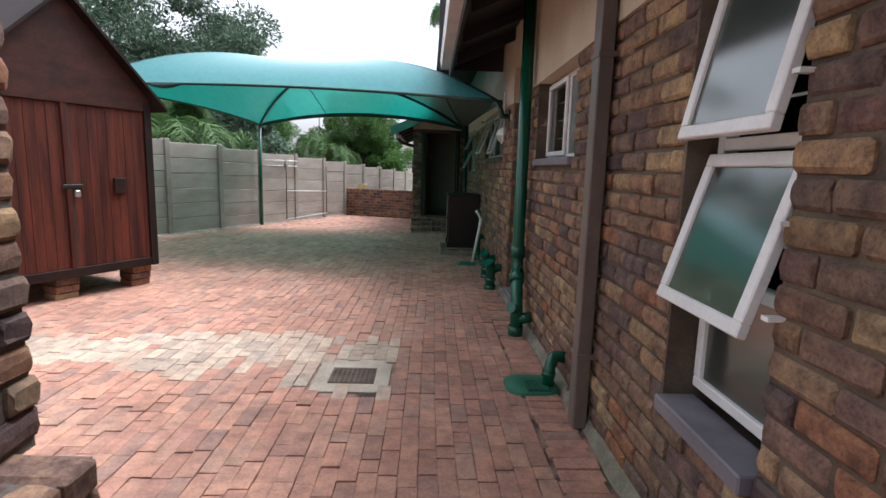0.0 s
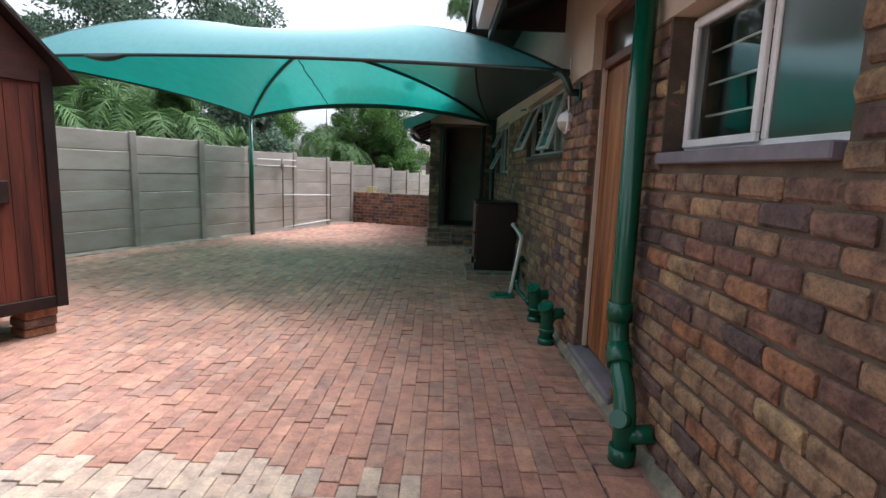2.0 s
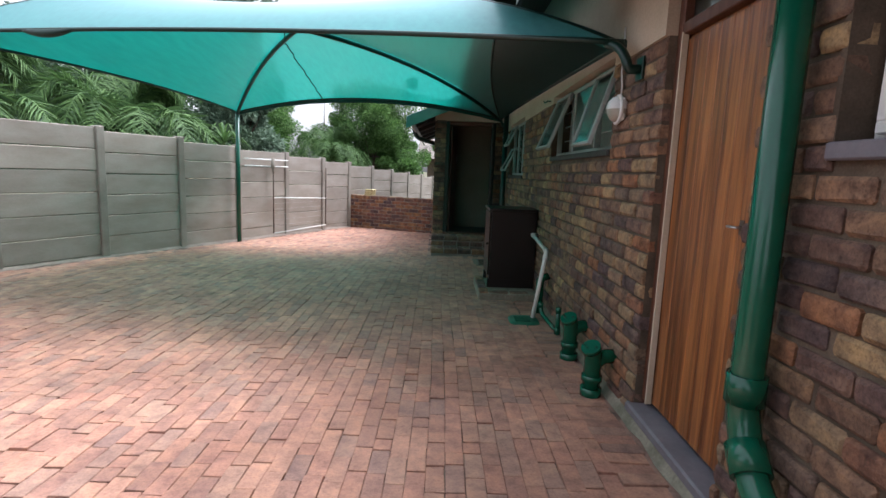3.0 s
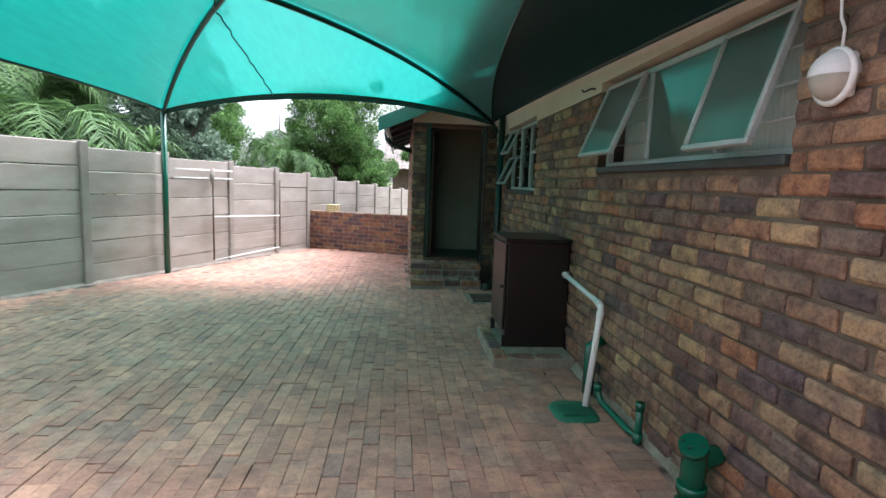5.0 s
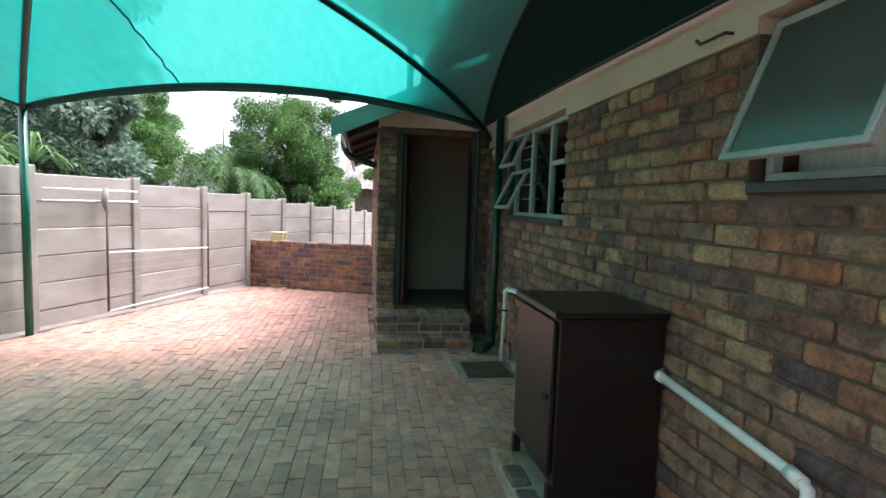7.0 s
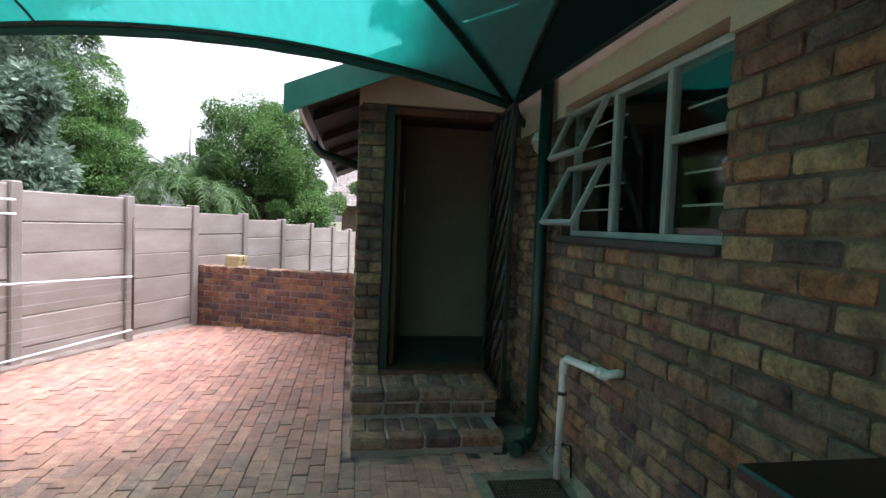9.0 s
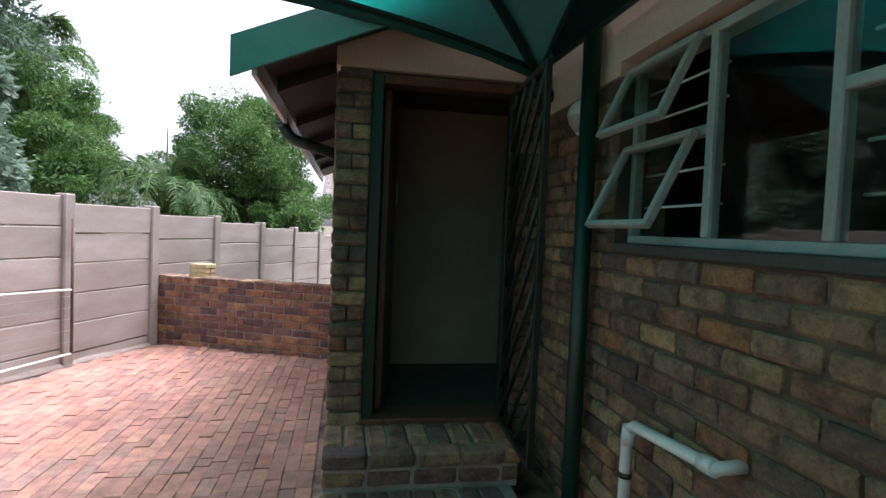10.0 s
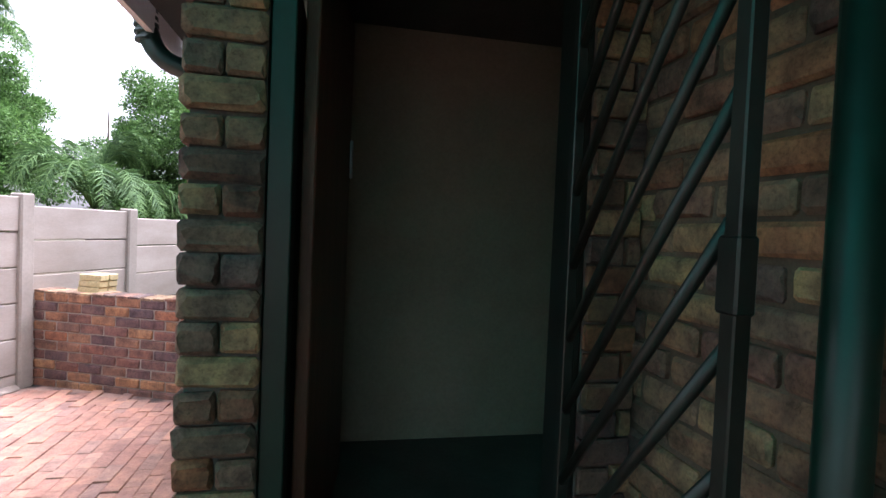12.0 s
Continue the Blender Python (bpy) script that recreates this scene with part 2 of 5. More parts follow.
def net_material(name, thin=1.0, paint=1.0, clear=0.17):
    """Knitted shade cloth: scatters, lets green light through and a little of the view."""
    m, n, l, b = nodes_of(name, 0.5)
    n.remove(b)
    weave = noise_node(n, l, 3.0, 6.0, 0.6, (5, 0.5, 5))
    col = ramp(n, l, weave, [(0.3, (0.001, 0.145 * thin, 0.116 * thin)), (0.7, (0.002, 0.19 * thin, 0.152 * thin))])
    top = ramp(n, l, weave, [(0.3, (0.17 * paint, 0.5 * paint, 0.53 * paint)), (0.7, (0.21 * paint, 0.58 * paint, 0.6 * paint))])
    d = n.new("ShaderNodeBsdfDiffuse")
    l.new(top, d.inputs["Color"])
    tr = n.new("ShaderNodeBsdfTranslucent")
    l.new(col, tr.inputs["Color"])
    gl = n.new("ShaderNodeBsdfGlossy")
    gl.inputs["Roughness"].default_value = 0.28
    tp = n.new("ShaderNodeBsdfTransparent")
    tp.inputs["Color"].default_value = (0.15, 0.74, 0.64, 1)
    a = n.new("ShaderNodeMixShader")
    a.inputs[0].default_value = 0.62
    l.new(d.outputs[0], a.inputs[1])
    l.new(tr.outputs[0], a.inputs[2])
    c = n.new("ShaderNodeMixShader")
    c.inputs[0].default_value = clear
    l.new(a.outputs[0], c.inputs[1])
    l.new(tp.outputs[0], c.inputs[2])
    gl.inputs["Color"].default_value = (0.82, 1.0, 1.0, 1)
    lw_ = n.new("ShaderNodeLayerWeight")
    pw = n.new("ShaderNodeMath")
    pw.operation, pw.inputs[1].default_value = "POWER", 5.5
    l.new(lw_.outputs["Facing"], pw.inputs[0])
    sc = n.new("ShaderNodeMath")
    sc.operation, sc.inputs[1].default_value, sc.inputs[2].default_value = "MULTIPLY_ADD", 1.0, 0.02
    sc.use_clamp = True
    l.new(pw.outputs[0], sc.inputs[0])
    e = n.new("ShaderNodeMixShader")
    l.new(sc.outputs[0], e.inputs[0])
    l.new(c.outputs[0], e.inputs[1])
    l.new(gl.outputs[0], e.inputs[2])
    l.new(e.outputs[0], n["Material Output"].inputs["Surface"])
    return m


M_NET = net_material("green_shade_cloth")
M_HEM = plain("dark_green_hem_cloth", (0.006, 0.06, 0.048), (0.01, 0.085, 0.068), 5, 0.7, bump=0.3, fine=60, stretch=(1, 6, 6))
# for added layers that put the house-side shade into the cloth
M_NET_DIM = net_material("dimming_cloth_layer", 1.5, 0.5, 0.5)
M_NET_SHADE = net_material("house_side_shade_layer", 0.2, 0.1, 0.03)


def leaf_material(name, c1, c2):
    m, n, l, b = nodes_of(name, 0.62)
    b.inputs["Specular IOR Level"].default_value = 0.3
    rnd = n.new("ShaderNodeNewGeometry").outputs["Random Per Island"]
    col = ramp(n, l, rnd, [(0.0, c1), (1.0, c2)])
    l.new(col, b.inputs["Base Color"])
    tr = n.new("ShaderNodeBsdfTranslucent")
    l.new(col, tr.inputs["Color"])
    mix = n.new("ShaderNodeMixShader")
    mix.inputs[0].default_value = 0.3
    l.new(b.outputs[0], mix.inputs[1])
    l.new(tr.outputs[0], mix.inputs[2])
    l.new(mix.outputs[0], n["Material Output"].inputs["Surface"])
    return m


M_LEAF = leaf_material("broad_leaf", (0.035, 0.085, 0.02), (0.145, 0.275, 0.07))
M_LEAF_D = leaf_material("dark_leaf", (0.04, 0.075, 0.045), (0.16, 0.225, 0.15))
M_LEAF_G = leaf_material("silver_green_leaf", (0.07, 0.12, 0.075), (0.22, 0.3, 0.21))
M_PALM = leaf_material("palm_leaf", (0.04, 0.09, 0.03), (0.13, 0.23, 0.07))
M_BARK = plain("bark", (0.07, 0.05, 0.035), (0.14, 0.1, 0.075), 6, 0.9, bump=0.8, fine=30, stretch=(3, 3, 0.6))


# ---- mesh helpers ----
def linked(name, bm, material, parent=None, smooth=False):
    me = bpy.data.meshes.new(name)
    bm.normal_update()
    bm.to_mesh(me)
    bm.free()
    me.materials.append(material)
    if smooth:
        me.shade_smooth()
    ob = new(name, me)
    ob.parent = parent
    return ob


def part(name, bm, material, parent, label="", smooth=False):
    ob = linked(name, bm, material, parent, smooth)
    return tagged(ob, label) if label else ob


def thing(name, at, label, category, group="", turn=0.0):
    e = new(name)
    e.empty_display_size = 0.1
    e.matrix_basis = pose(*at, 0, 0, turn)
    return tagged(e, label, category, group)


def fixed(ob, label=""):
    return tagged(ob, label, "", "", "structure")


def box(bm, x0, x1, y0, y1, z0, z1, bevel=0.0, m=None):
    r = bmesh.ops.create_cube(bm, size=1.0)
    vs = r["verts"]
    for v in vs:
        v.co = Vector(((x0 + x1) / 2 + v.co.x * (x1 - x0), (y0 + y1) / 2 + v.co.y * (y1 - y0), (z0 + z1) / 2 + v.co.z * (z1 - z0)))
    if bevel:
        es = list({e for v in vs for e in v.link_edges})
        r2 = bmesh.ops.bevel(bm, geom=es, offset=bevel, segments=1, affect="EDGES", profile=0.5)
        vs = list({v for f in r2["faces"] for v in f.verts} | {v for v in vs if v.is_valid})
    if m is not None:
        for v in vs:
            v.co = m @ v.co
    return bm


def boxed(*args, **kw):
    return box(bmesh.new(), *args, **kw)


def tube(bm, pts, radius, sides=12, caps=True):
    """A round tube along a polyline; radius a number, or one for each point."""
    pts = [Vector(p) for p in pts]
    rad = radius if isinstance(radius, (list, tuple)) else [radius] * len(pts)
    rings = []
    side = None
    for i, p in enumerate(pts):
        d = (pts[min(i + 1, len(pts) - 1)] - pts[max(i - 1, 0)]).normalized()
        if side is None:
            side = d.orthogonal().normalized()
        side = (side - d * side.dot(d)).normalized()
        up = d.cross(side)
        rings.append([bm.verts.new(p + rad[i] * (math.cos(2 * math.pi * k / sides) * side + math.sin(2 * math.pi * k / sides) * up)) for k in range(sides)])
    for a, b in zip(rings, rings[1:]):
        for k in range(sides):
            bm.faces.new((a[k], a[(k + 1) % sides], b[(k + 1) % sides], b[k])).smooth = True
    if caps:
        bm.faces.new(rings[0][::-1])
        bm.faces.new(rings[-1])
    return bm


def tubed(pts, radius, sides=12):
    return tube(bmesh.new(), pts, radius, sides)


def arc(a, ctrl, b, n=8):
    a, ctrl, b = Vector(a), Vector(ctrl), Vector(b)
    return [(1 - t) ** 2 * a + 2 * t * (1 - t) * ctrl + t * t * b for t in (i / n for i in range(n + 1))]


def ground_z(y):
    return -0.0115 * (min(max(y, -6.0), 24.0) - 5.0)


# ---- bricks and pavers ----
def unit_piece(length, height, depth, rnd, chamfer=0.007):
    """Corner points of one worn brick with clipped, uneven corners: front at y = 0, body running to +y."""
    a, h, c = length / 2, height / 2, chamfer

    def ring(inset, cut, y, s):
        x, z = a - inset, h - inset
        pts = [(-x + cut, -z), (x - cut, -z), (x, -z + cut), (x, z - cut), (x - cut, z), (-x + cut, z), (-x, z - cut), (-x, -z + cut)]
        return [(u + rnd.uniform(-s, s), y + rnd.uniform(-s, s) * 0.6, v + rnd.uniform(-s, s) * 0.8) for u, v in pts]

    return ring(0, c * 0.8, depth, 0) + ring(0, c * 0.8, c * 0.9, 0.25 * c) + ring(c, c * 1.3, 0, 0.45 * c)


PIECE_FACES = [(k, (k + 1) % 8, 8 + (k + 1) % 8, 8 + k) for k in range(8)] + [(8 + k, 8 + (k + 1) % 8, 16 + (k + 1) % 8, 16 + k) for k in range(8)] + [tuple(range(16, 24))]


def lay(parent, name, length, height, depth, spots, material, joined_material, inward, up, chosen, seed, run_name, chamfer=0.007, proud=0.004, lean=0.02):
    """Lays pieces: spots are (centre, length of this piece). Those for which chosen(centre) holds become objects, the rest one run."""
    rnd = random.Random(seed)
    inward, up = Vector(inward), Vector(up)
    along = inward.cross(up)
    turn = Matrix((along, inward, up)).transposed()
    shapes = [unit_piece(length, height, depth, rnd, chamfer) for _ in range(6)]
    meshes = []
    for s in shapes:
        me = bpy.data.meshes.new(name)
        me.from_pydata(s, [], PIECE_FACES)
        me.materials.append(material)
        meshes.append(me)
    verts, faces = [], []
    count = 0
    for centre, own in spots:
        k = rnd.randrange(6)
        shift = inward * rnd.uniform(-proud, proud) + along * rnd.uniform(-0.5, 0.5) * proud + up * rnd.uniform(-0.45, 0.45) * proud
        tilt = Euler((rnd.uniform(-0.02, 0.02), rnd.uniform(-0.014, 0.014), rnd.uniform(-lean, lean))).to_matrix()
        if chosen(centre) and count < 300:
            count += 1
            ob = new(name, meshes[k])
            ob.parent = parent
            ob.matrix_basis = Matrix.Translation(Vector(centre) + shift) @ (turn @ tilt).to_4x4() @ Matrix.Diagonal((own / length, 1, 1, 1))
        else:
            base = len(verts)
            for v in shapes[k]:
                v = turn @ tilt @ Vector((v[0] * own / length, v[1], v[2])) + Vector(centre) + shift
                verts.append(v[:])
            faces += [tuple(base + i for i in f) for f in PIECE_FACES]
    if verts:
        me = bpy.data.meshes.new(run_name)
        me.from_pydata(verts, [], faces)
        me.materials.append(joined_material)
        run = new(run_name, me)
        run.parent = parent
        tagged(run, "", "", "", "stuff")


def courses(u0, u1, z0, z1, openings, pitch=0.0855, length=0.225, gap=0.013, seed=1):
    """Stretcher bond between u0 and u1, clipped round openings (u0, u1, z0, z1). Gives (u, z, length)."""
    rnd = random.Random(seed)
    out = []
    rows = max(1, round((z1 - z0) / pitch))
    pitch = (z1 - z0) / rows
    for r in range(rows):
        z = z0 + (r + 0.5) * pitch
        spans = [(u0, u1)]
        for a, b, c, d in openings:
            if c - 0.02 < z < d + 0.02:
                nxt = []
                for s, e in spans:
                    if b <= s or a >= e:
                        nxt.append((s, e))
                    else:
                        if a - s > 0.03:
                            nxt.append((s, a))
                        if e - b > 0.03:
                            nxt.append((b, e))
                spans = nxt
        step = length + gap
        for s, e in spans:
            u = s - (step / 2 if r % 2 else 0) + rnd.uniform(-0.01, 0.01)
            while u < e:
                a, b = max(u, s), min(u + length, e)
                if b - a > 0.035:
                    out.append(((a + b) / 2, z, b - a))
                u += step + rnd.uniform(-0.004, 0.004)
    return out


def pierced(name, material, axis, t0, t1, u0, u1, z0, z1, openings):
    """A wall slab between t0 and t1 across, along u, with openings through it."""
    us = sorted({u0, u1, *[o[0] for o in openings], *[o[1] for o in openings]})
    zs = sorted({z0, z1, *[o[2] for o in openings], *[o[3] for o in openings]})
    us, zs = [u for u in us if u0 <= u <= u1], [z for z in zs if z0 <= z <= z1]
    bm = bmesh.new()
    for a, b in zip(us, us[1:]):
        for c, d in zip(zs, zs[1:]):
            if not any(o[0] <= (a + b) / 2 <= o[1] and o[2] <= (c + d) / 2 <= o[3] for o in openings):
                if axis == "x":
                    box(bm, t0, t1, a, b, c, d)
                else:
                    box(bm, a, b, t0, t1, c, d)
    bmesh.ops.remove_doubles(bm, verts=bm.verts, dist=0.0005)
    return fixed(linked(name, bm, material))


FX = 0.90                      # outer face of the house bricks
BRICK_TOP = 2.06
W1, W2 = (2.77, 3.31, 0.50, BRICK_TOP), (4.76, 5.885, 1.40, BRICK_TOP)
DOOR = (6.27, 7.14, 0.06, 2.42)
W3, W4 = (7.92, 9.82, 1.49, 2.12), (11.65, 13.09, 1.29, 2.12)

# ---- ground ----
bm = bmesh.new()
xs, ys = [-400, -40, -12, 6, 40, 400], [-400, -40, -6, 24, 60, 900]
grid = [[bm.verts.new((x, y, ground_z(y) - 0.03)) for x in xs] for y in ys]
for i in range(len(ys) - 1):
    for j in range(len(xs) - 1):
        bm.faces.new((grid[i][j], grid[i][j + 1], grid[i + 1][j + 1], grid[i + 1][j]))
fixed(linked("ground", bm, M_SOIL), "bare soil and grass ground beyond the yard")


def fence_x(y):
    return 0.424 * y - 10.004


def low_wall_y(x):
    return 17.73 - 0.424 * (x + 2.73)


# sand bed of the paving
bm = bmesh.new()
ys = [-4.0, -2.0, 4.0, 10.0, 14.0, 16.9]
left = [bm.verts.new((max(-8.5, fence_x(y)), y, ground_z(y) - 0.012)) for y in ys] + [bm.verts.new((-2.73, 17.73, ground_z(17.73) - 0.012))]
right = [bm.verts.new((0.95, y, ground_z(y) - 0.012)) for y in ys] + [bm.verts.new((0.95, 17.5, ground_z(17.5) - 0.012))]
for i in range(len(left) - 1):
    bm.faces.new((left[i], right[i], right[i + 1], left[i + 1]))
paving = fixed(linked("paving", bm, M_JOINT), "red clay brick paving in running bond, sandy joints")

# ---- house wall with its openings ----
wall_east = pierced("wall_east", M_MORTAR, "x", FX + 0.016, FX + 0.25, -4.0, 14.3, -0.3, BRICK_TOP, [W1, W2, DOOR, W3, W4])
tagged(wall_east, "tumbled brown and tan face-brick house wall")
band = pierced("wall_plaster_band", M_PLASTER, "x", FX - 0.006, FX + 0.24, -4.0, 14.3, BRICK_TOP, 3.2, [DOOR, W3, W4])
tagged(band, "cream plastered wall band above the bricks")
reveal = bmesh.new()
for o in (W1, W2, W3, W4):
    box(reveal, FX + 0.004, FX + 0.2, o[1] - 0.003, o[1] + 0.02, o[2], BRICK_TOP - 0.003)
reveal_ob = fixed(linked("trim_reveals", reveal, M_MORTAR))

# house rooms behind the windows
fixed(linked("wall_rooms_back", boxed(4.4, 4.6, -4.0, 20.0, -0.2, 3.3), M_ROOM_SHADE))
fixed(linked("floor_rooms", boxed(FX + 0.26, 4.4, -4.0, 14.2, -0.2, 0.05), M_ROOM_SHADE))
fixed(linked("ceiling_rooms", boxed(FX + 0.26, 4.4, -4.0, 14.2, 2.5, 2.55), M_ROOM_SHADE))
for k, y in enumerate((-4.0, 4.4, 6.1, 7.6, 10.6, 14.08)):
    fixed(linked("wall_partition_%d" % (k + 1), boxed(FX + 0.26, 4.4, y, y + 0.11, 0.05, 2.5), M_ROOM_SHADE))

# roof of the house over the wall, with rafters, fascia and gutter
SLOPE = 0.43
EAVE_X, EAVE_Z = 0.27, 2.56


def roof_slab(bm, x0, x1, y0, y1, z0, thick):
    a = [bm.verts.new((x, y, z0 + SLOPE * (x - x0) + t)) for t in (0, thick) for x, y in ((x0, y0), (x1, y0), (x1, y1), (x0, y1))]
    for f in ((3, 2, 1, 0), (4, 5, 6, 7), (0, 1, 5, 4), (1, 2, 6, 5), (2, 3, 7, 6), (3, 0, 4, 7)):
        bm.faces.new([a[i] for i in f])


roof = thing("roof", (0, 0, 0), "dark-boarded eaves of a tiled house roof with a pale gutter", "roof")
roof["kind"] = "structure"
EAVE_END = 8.1                 # the low eave ends here; beyond it the roof is lifted clear of the shade cloth
bm = bmesh.new()
roof_slab(bm, EAVE_X, 5.0, -4.0, EAVE_END, EAVE_Z, 0.1)
part("eave_boards", bm, M_DARKWOOD, roof)
# unseen lifted stretch, added to keep the cloth below it dark
bm = bmesh.new()
roof_slab(bm, 0.1, 5.0, EAVE_END, 14.2, EAVE_Z + 0.3, 0.1)
part("eave_boards", bm, M_DARKWOOD, roof)
# unseen boards added to block sky light through the roof gaps
part("roof_gap_stop", boxed(0.1, 5.0, 14.2, 14.22, 2.45, 3.0), M_DARKWOOD, roof)
part("eave_gap_stop", boxed(0.1, 0.98, EAVE_END - 0.03, EAVE_END - 0.002, EAVE_Z - 0.02, EAVE_Z + 0.8), M_DARKWOOD, roof)
for i in range(13):
    bm = bmesh.new()
    roof_slab(bm, EAVE_X + 0.02, 0.95, -3.6 + i * 0.9, -3.55 + i * 0.9, EAVE_Z - 0.11, 0.108)
    part("rafter", bm, M_DARKWOOD, roof)
part("fascia", boxed(EAVE_X - 0.03, EAVE_X - 0.002, -4.0, EAVE_END, EAVE_Z - 0.1, EAVE_Z + 0.12), M_DARKWOOD, roof)
g = bmesh.new()
prof = [(0, 0.11), (0, 0), (-0.10, 0), (-0.115, 0.11), (-0.105, 0.11), (-0.092, 0.012), (-0.012, 0.012), (-0.012, 0.11)]
r1 = [g.verts.new((EAVE_X - 0.032 + q[0], -4.0, EAVE_Z - 0.02 + q[1])) for q in prof]
r2 = [g.verts.new((EAVE_X - 0.032 + q[0], EAVE_END, EAVE_Z - 0.02 + q[1])) for q in prof]
for i in range(len(prof)):
    g.faces.new((r1[i], r1[(i + 1) % 8], r2[(i + 1) % 8], r2[i]))
g.faces.new(r1[::-1])
g.faces.new(r2)
part("gutter", g, M_WHITE, roof, "pale painted metal gutter")

# ---- annex with its doorway ----
AY, AX = 13.955, -0.365         # front face and side face of its bricks
ATOP = 2.25
ADOOR = (-0.162, 0.74, 0.05, 2.25)
annex_front = pierced("wall_annex_front", M_MORTAR_GREY, "y", AY + 0.024, AY + 0.22, AX + 0.02, FX + 0.01, -0.3, ATOP, [ADOOR])
tagged(annex_front, "narrow dark face-brick pier beside the open doorway")
annex_side = fixed(linked("wall_annex_side", boxed(AX + 0.014, AX + 0.22, AY + 0.22, 20.0, -0.4, ATOP), M_MORTAR_GREY), "brown face-brick side wall of the annex")
bm = bmesh.new()
pts = [(AX - 0.003, ATOP), (FX + 0.2, ATOP), (FX + 0.2, 2.9), (AX + 0.35, 2.62), (AX - 0.003, 2.42)]
f1 = [bm.verts.new((x, AY - 0.004, z)) for x, z in pts]
f2 = [bm.verts.new((x, AY + 0.22, z)) for x, z in pts]
bm.faces.new(f1)
bm.faces.new(f2[::-1])
for i in range(5):
    bm.faces.new((f1[i], f2[i], f2[(i + 1) % 5], f1[(i + 1) % 5]))
fixed(linked("wall_annex_gable", bm, M_PLASTER), "cream plastered gable above the doorway")
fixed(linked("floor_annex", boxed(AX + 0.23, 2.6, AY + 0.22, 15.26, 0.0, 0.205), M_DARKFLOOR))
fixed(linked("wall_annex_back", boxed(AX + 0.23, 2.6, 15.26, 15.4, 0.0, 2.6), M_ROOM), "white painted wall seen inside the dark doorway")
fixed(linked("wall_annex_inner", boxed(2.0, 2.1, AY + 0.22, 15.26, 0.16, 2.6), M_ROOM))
fixed(linked("ceiling_annex", boxed(AX + 0.23, 2.6, AY + 0.23, 15.26, 2.34, 2.4), M_ROOM_SHADE))

annex_roof = thing("roof_annex", (0, 0, 0), "low sloping roof edge with a green barge board over dark boards", "roof")
annex_roof["kind"] = "structure"
BX, BY, BZ = -0.875, 13.68, 2.065
EX = -0.75                     # eave line behind the barge board
bm = bmesh.new()
roof_slab(bm, EX, 5.0, BY + 0.03, 20.2, BZ + 0.07 + SLOPE * (EX - BX), 0.08)
part("roof_deck", bm, M_DARKWOOD, annex_roof)
bm = bmesh.new()
roof_slab(bm, BX, 2.2, BY, BY + 0.028, BZ, 0.2)
part("barge_board", bm, M_GREEN_L, annex_roof, "green painted barge board")
for i in range(5):
    bm = bmesh.new()
    roof_slab(bm, EX + 0.03, AX, 14.2 + i * 1.1, 14.25 + i * 1.1, BZ + 0.062, 0.07)
    part("rafter", bm, M_DARKWOOD, annex_roof)
part("fascia", boxed(EX - 0.028, EX - 0.002, BY + 0.032, 20.2, BZ + 0.02, BZ + 0.2), M_WHITE, annex_roof, "white fascia board")
part("downpipe", tubed([(-0.8, 15.0, 2.26), (-0.795, 15.0, 2.14), *arc((-0.785, 15.0, 2.1), (-0.755, 15.0, 1.98), (-0.65, 15.0, 1.96), 6), (AX + 0.01, 15.0, 1.88)], 0.042), M_GREEN_D, annex_roof, "green bent downpipe")
for k in range(5):
    part("pipe_ridge", tubed([(-0.798 + 0.003 * k, 15.0, 2.19 - k * 0.03), (-0.797 + 0.003 * k, 15.0, 2.175 - k * 0.03)], 0.048), M_GREEN_D, annex_roof)

# steps to the doorway
steps = thing("steps", (0, 0, 0), "two brick steps up to the annex doorway", "steps")
steps["kind"] = "structure"
part("lower_step", boxed(AX + 0.012, 0.62, 13.19, AY, -0.3, 0.008), M_MORTAR_LIGHT, steps)
part("upper_step", boxed(AX + 0.012, 0.66, 13.54, AY + 0.01, 0.0, 0.188), M_MORTAR_LIGHT, steps)

# low brick wall closing the yard
LW0, LWD = Vector((-2.73, 17.73, 0)), Vector((0.9207, -0.3903, 0))
LWL = 2.62
lw_turn = math.degrees(math.atan2(LWD.y, LWD.x))
low_wall = fixed(linked("wall_low", boxed(0, LWL, 0.011, 0.22, -0.5, 0.655, m=pose(LW0.x, LW0.y, 0, 0, 0, lw_turn)), M_MORTAR_LIGHT), "low brown and red face-brick wall")

# ---- shade-cloth carport ----
P1, P2, N2, N1 = Vector((-3.92, 13.92, 2.24)), Vector((0.80, 13.88, 2.3)), Vector((0.82, 7.55, 2.12)), Vector((-5.1, 9.38, 2.4))
APEX = Vector((-1.95, 10.75, 2.95))


def rib_mid(corner):
    lift = 0.72 if corner is N1 else 0.6 if corner is N2 else 0.39
    return corner.lerp(APEX, 0.45) + Vector((0, 0, lift))


def rib_line(corner, n=14):
    return arc(corner, rib_mid(corner), APEX, n)


canopy = thing("shade_carport", (0, 0, 0), "green shade-cloth carport on curved green steel tubes", "carport")
EDGES = [(N1, N2, 0.10, 0.2, "front"), (N2, P2, 0.04, -0.03, "side"), (P2, P1, 0.25, 0.36, "back"), (P1, N1, 0.06, 0.15, "side")]
NU, NV = 26, 14


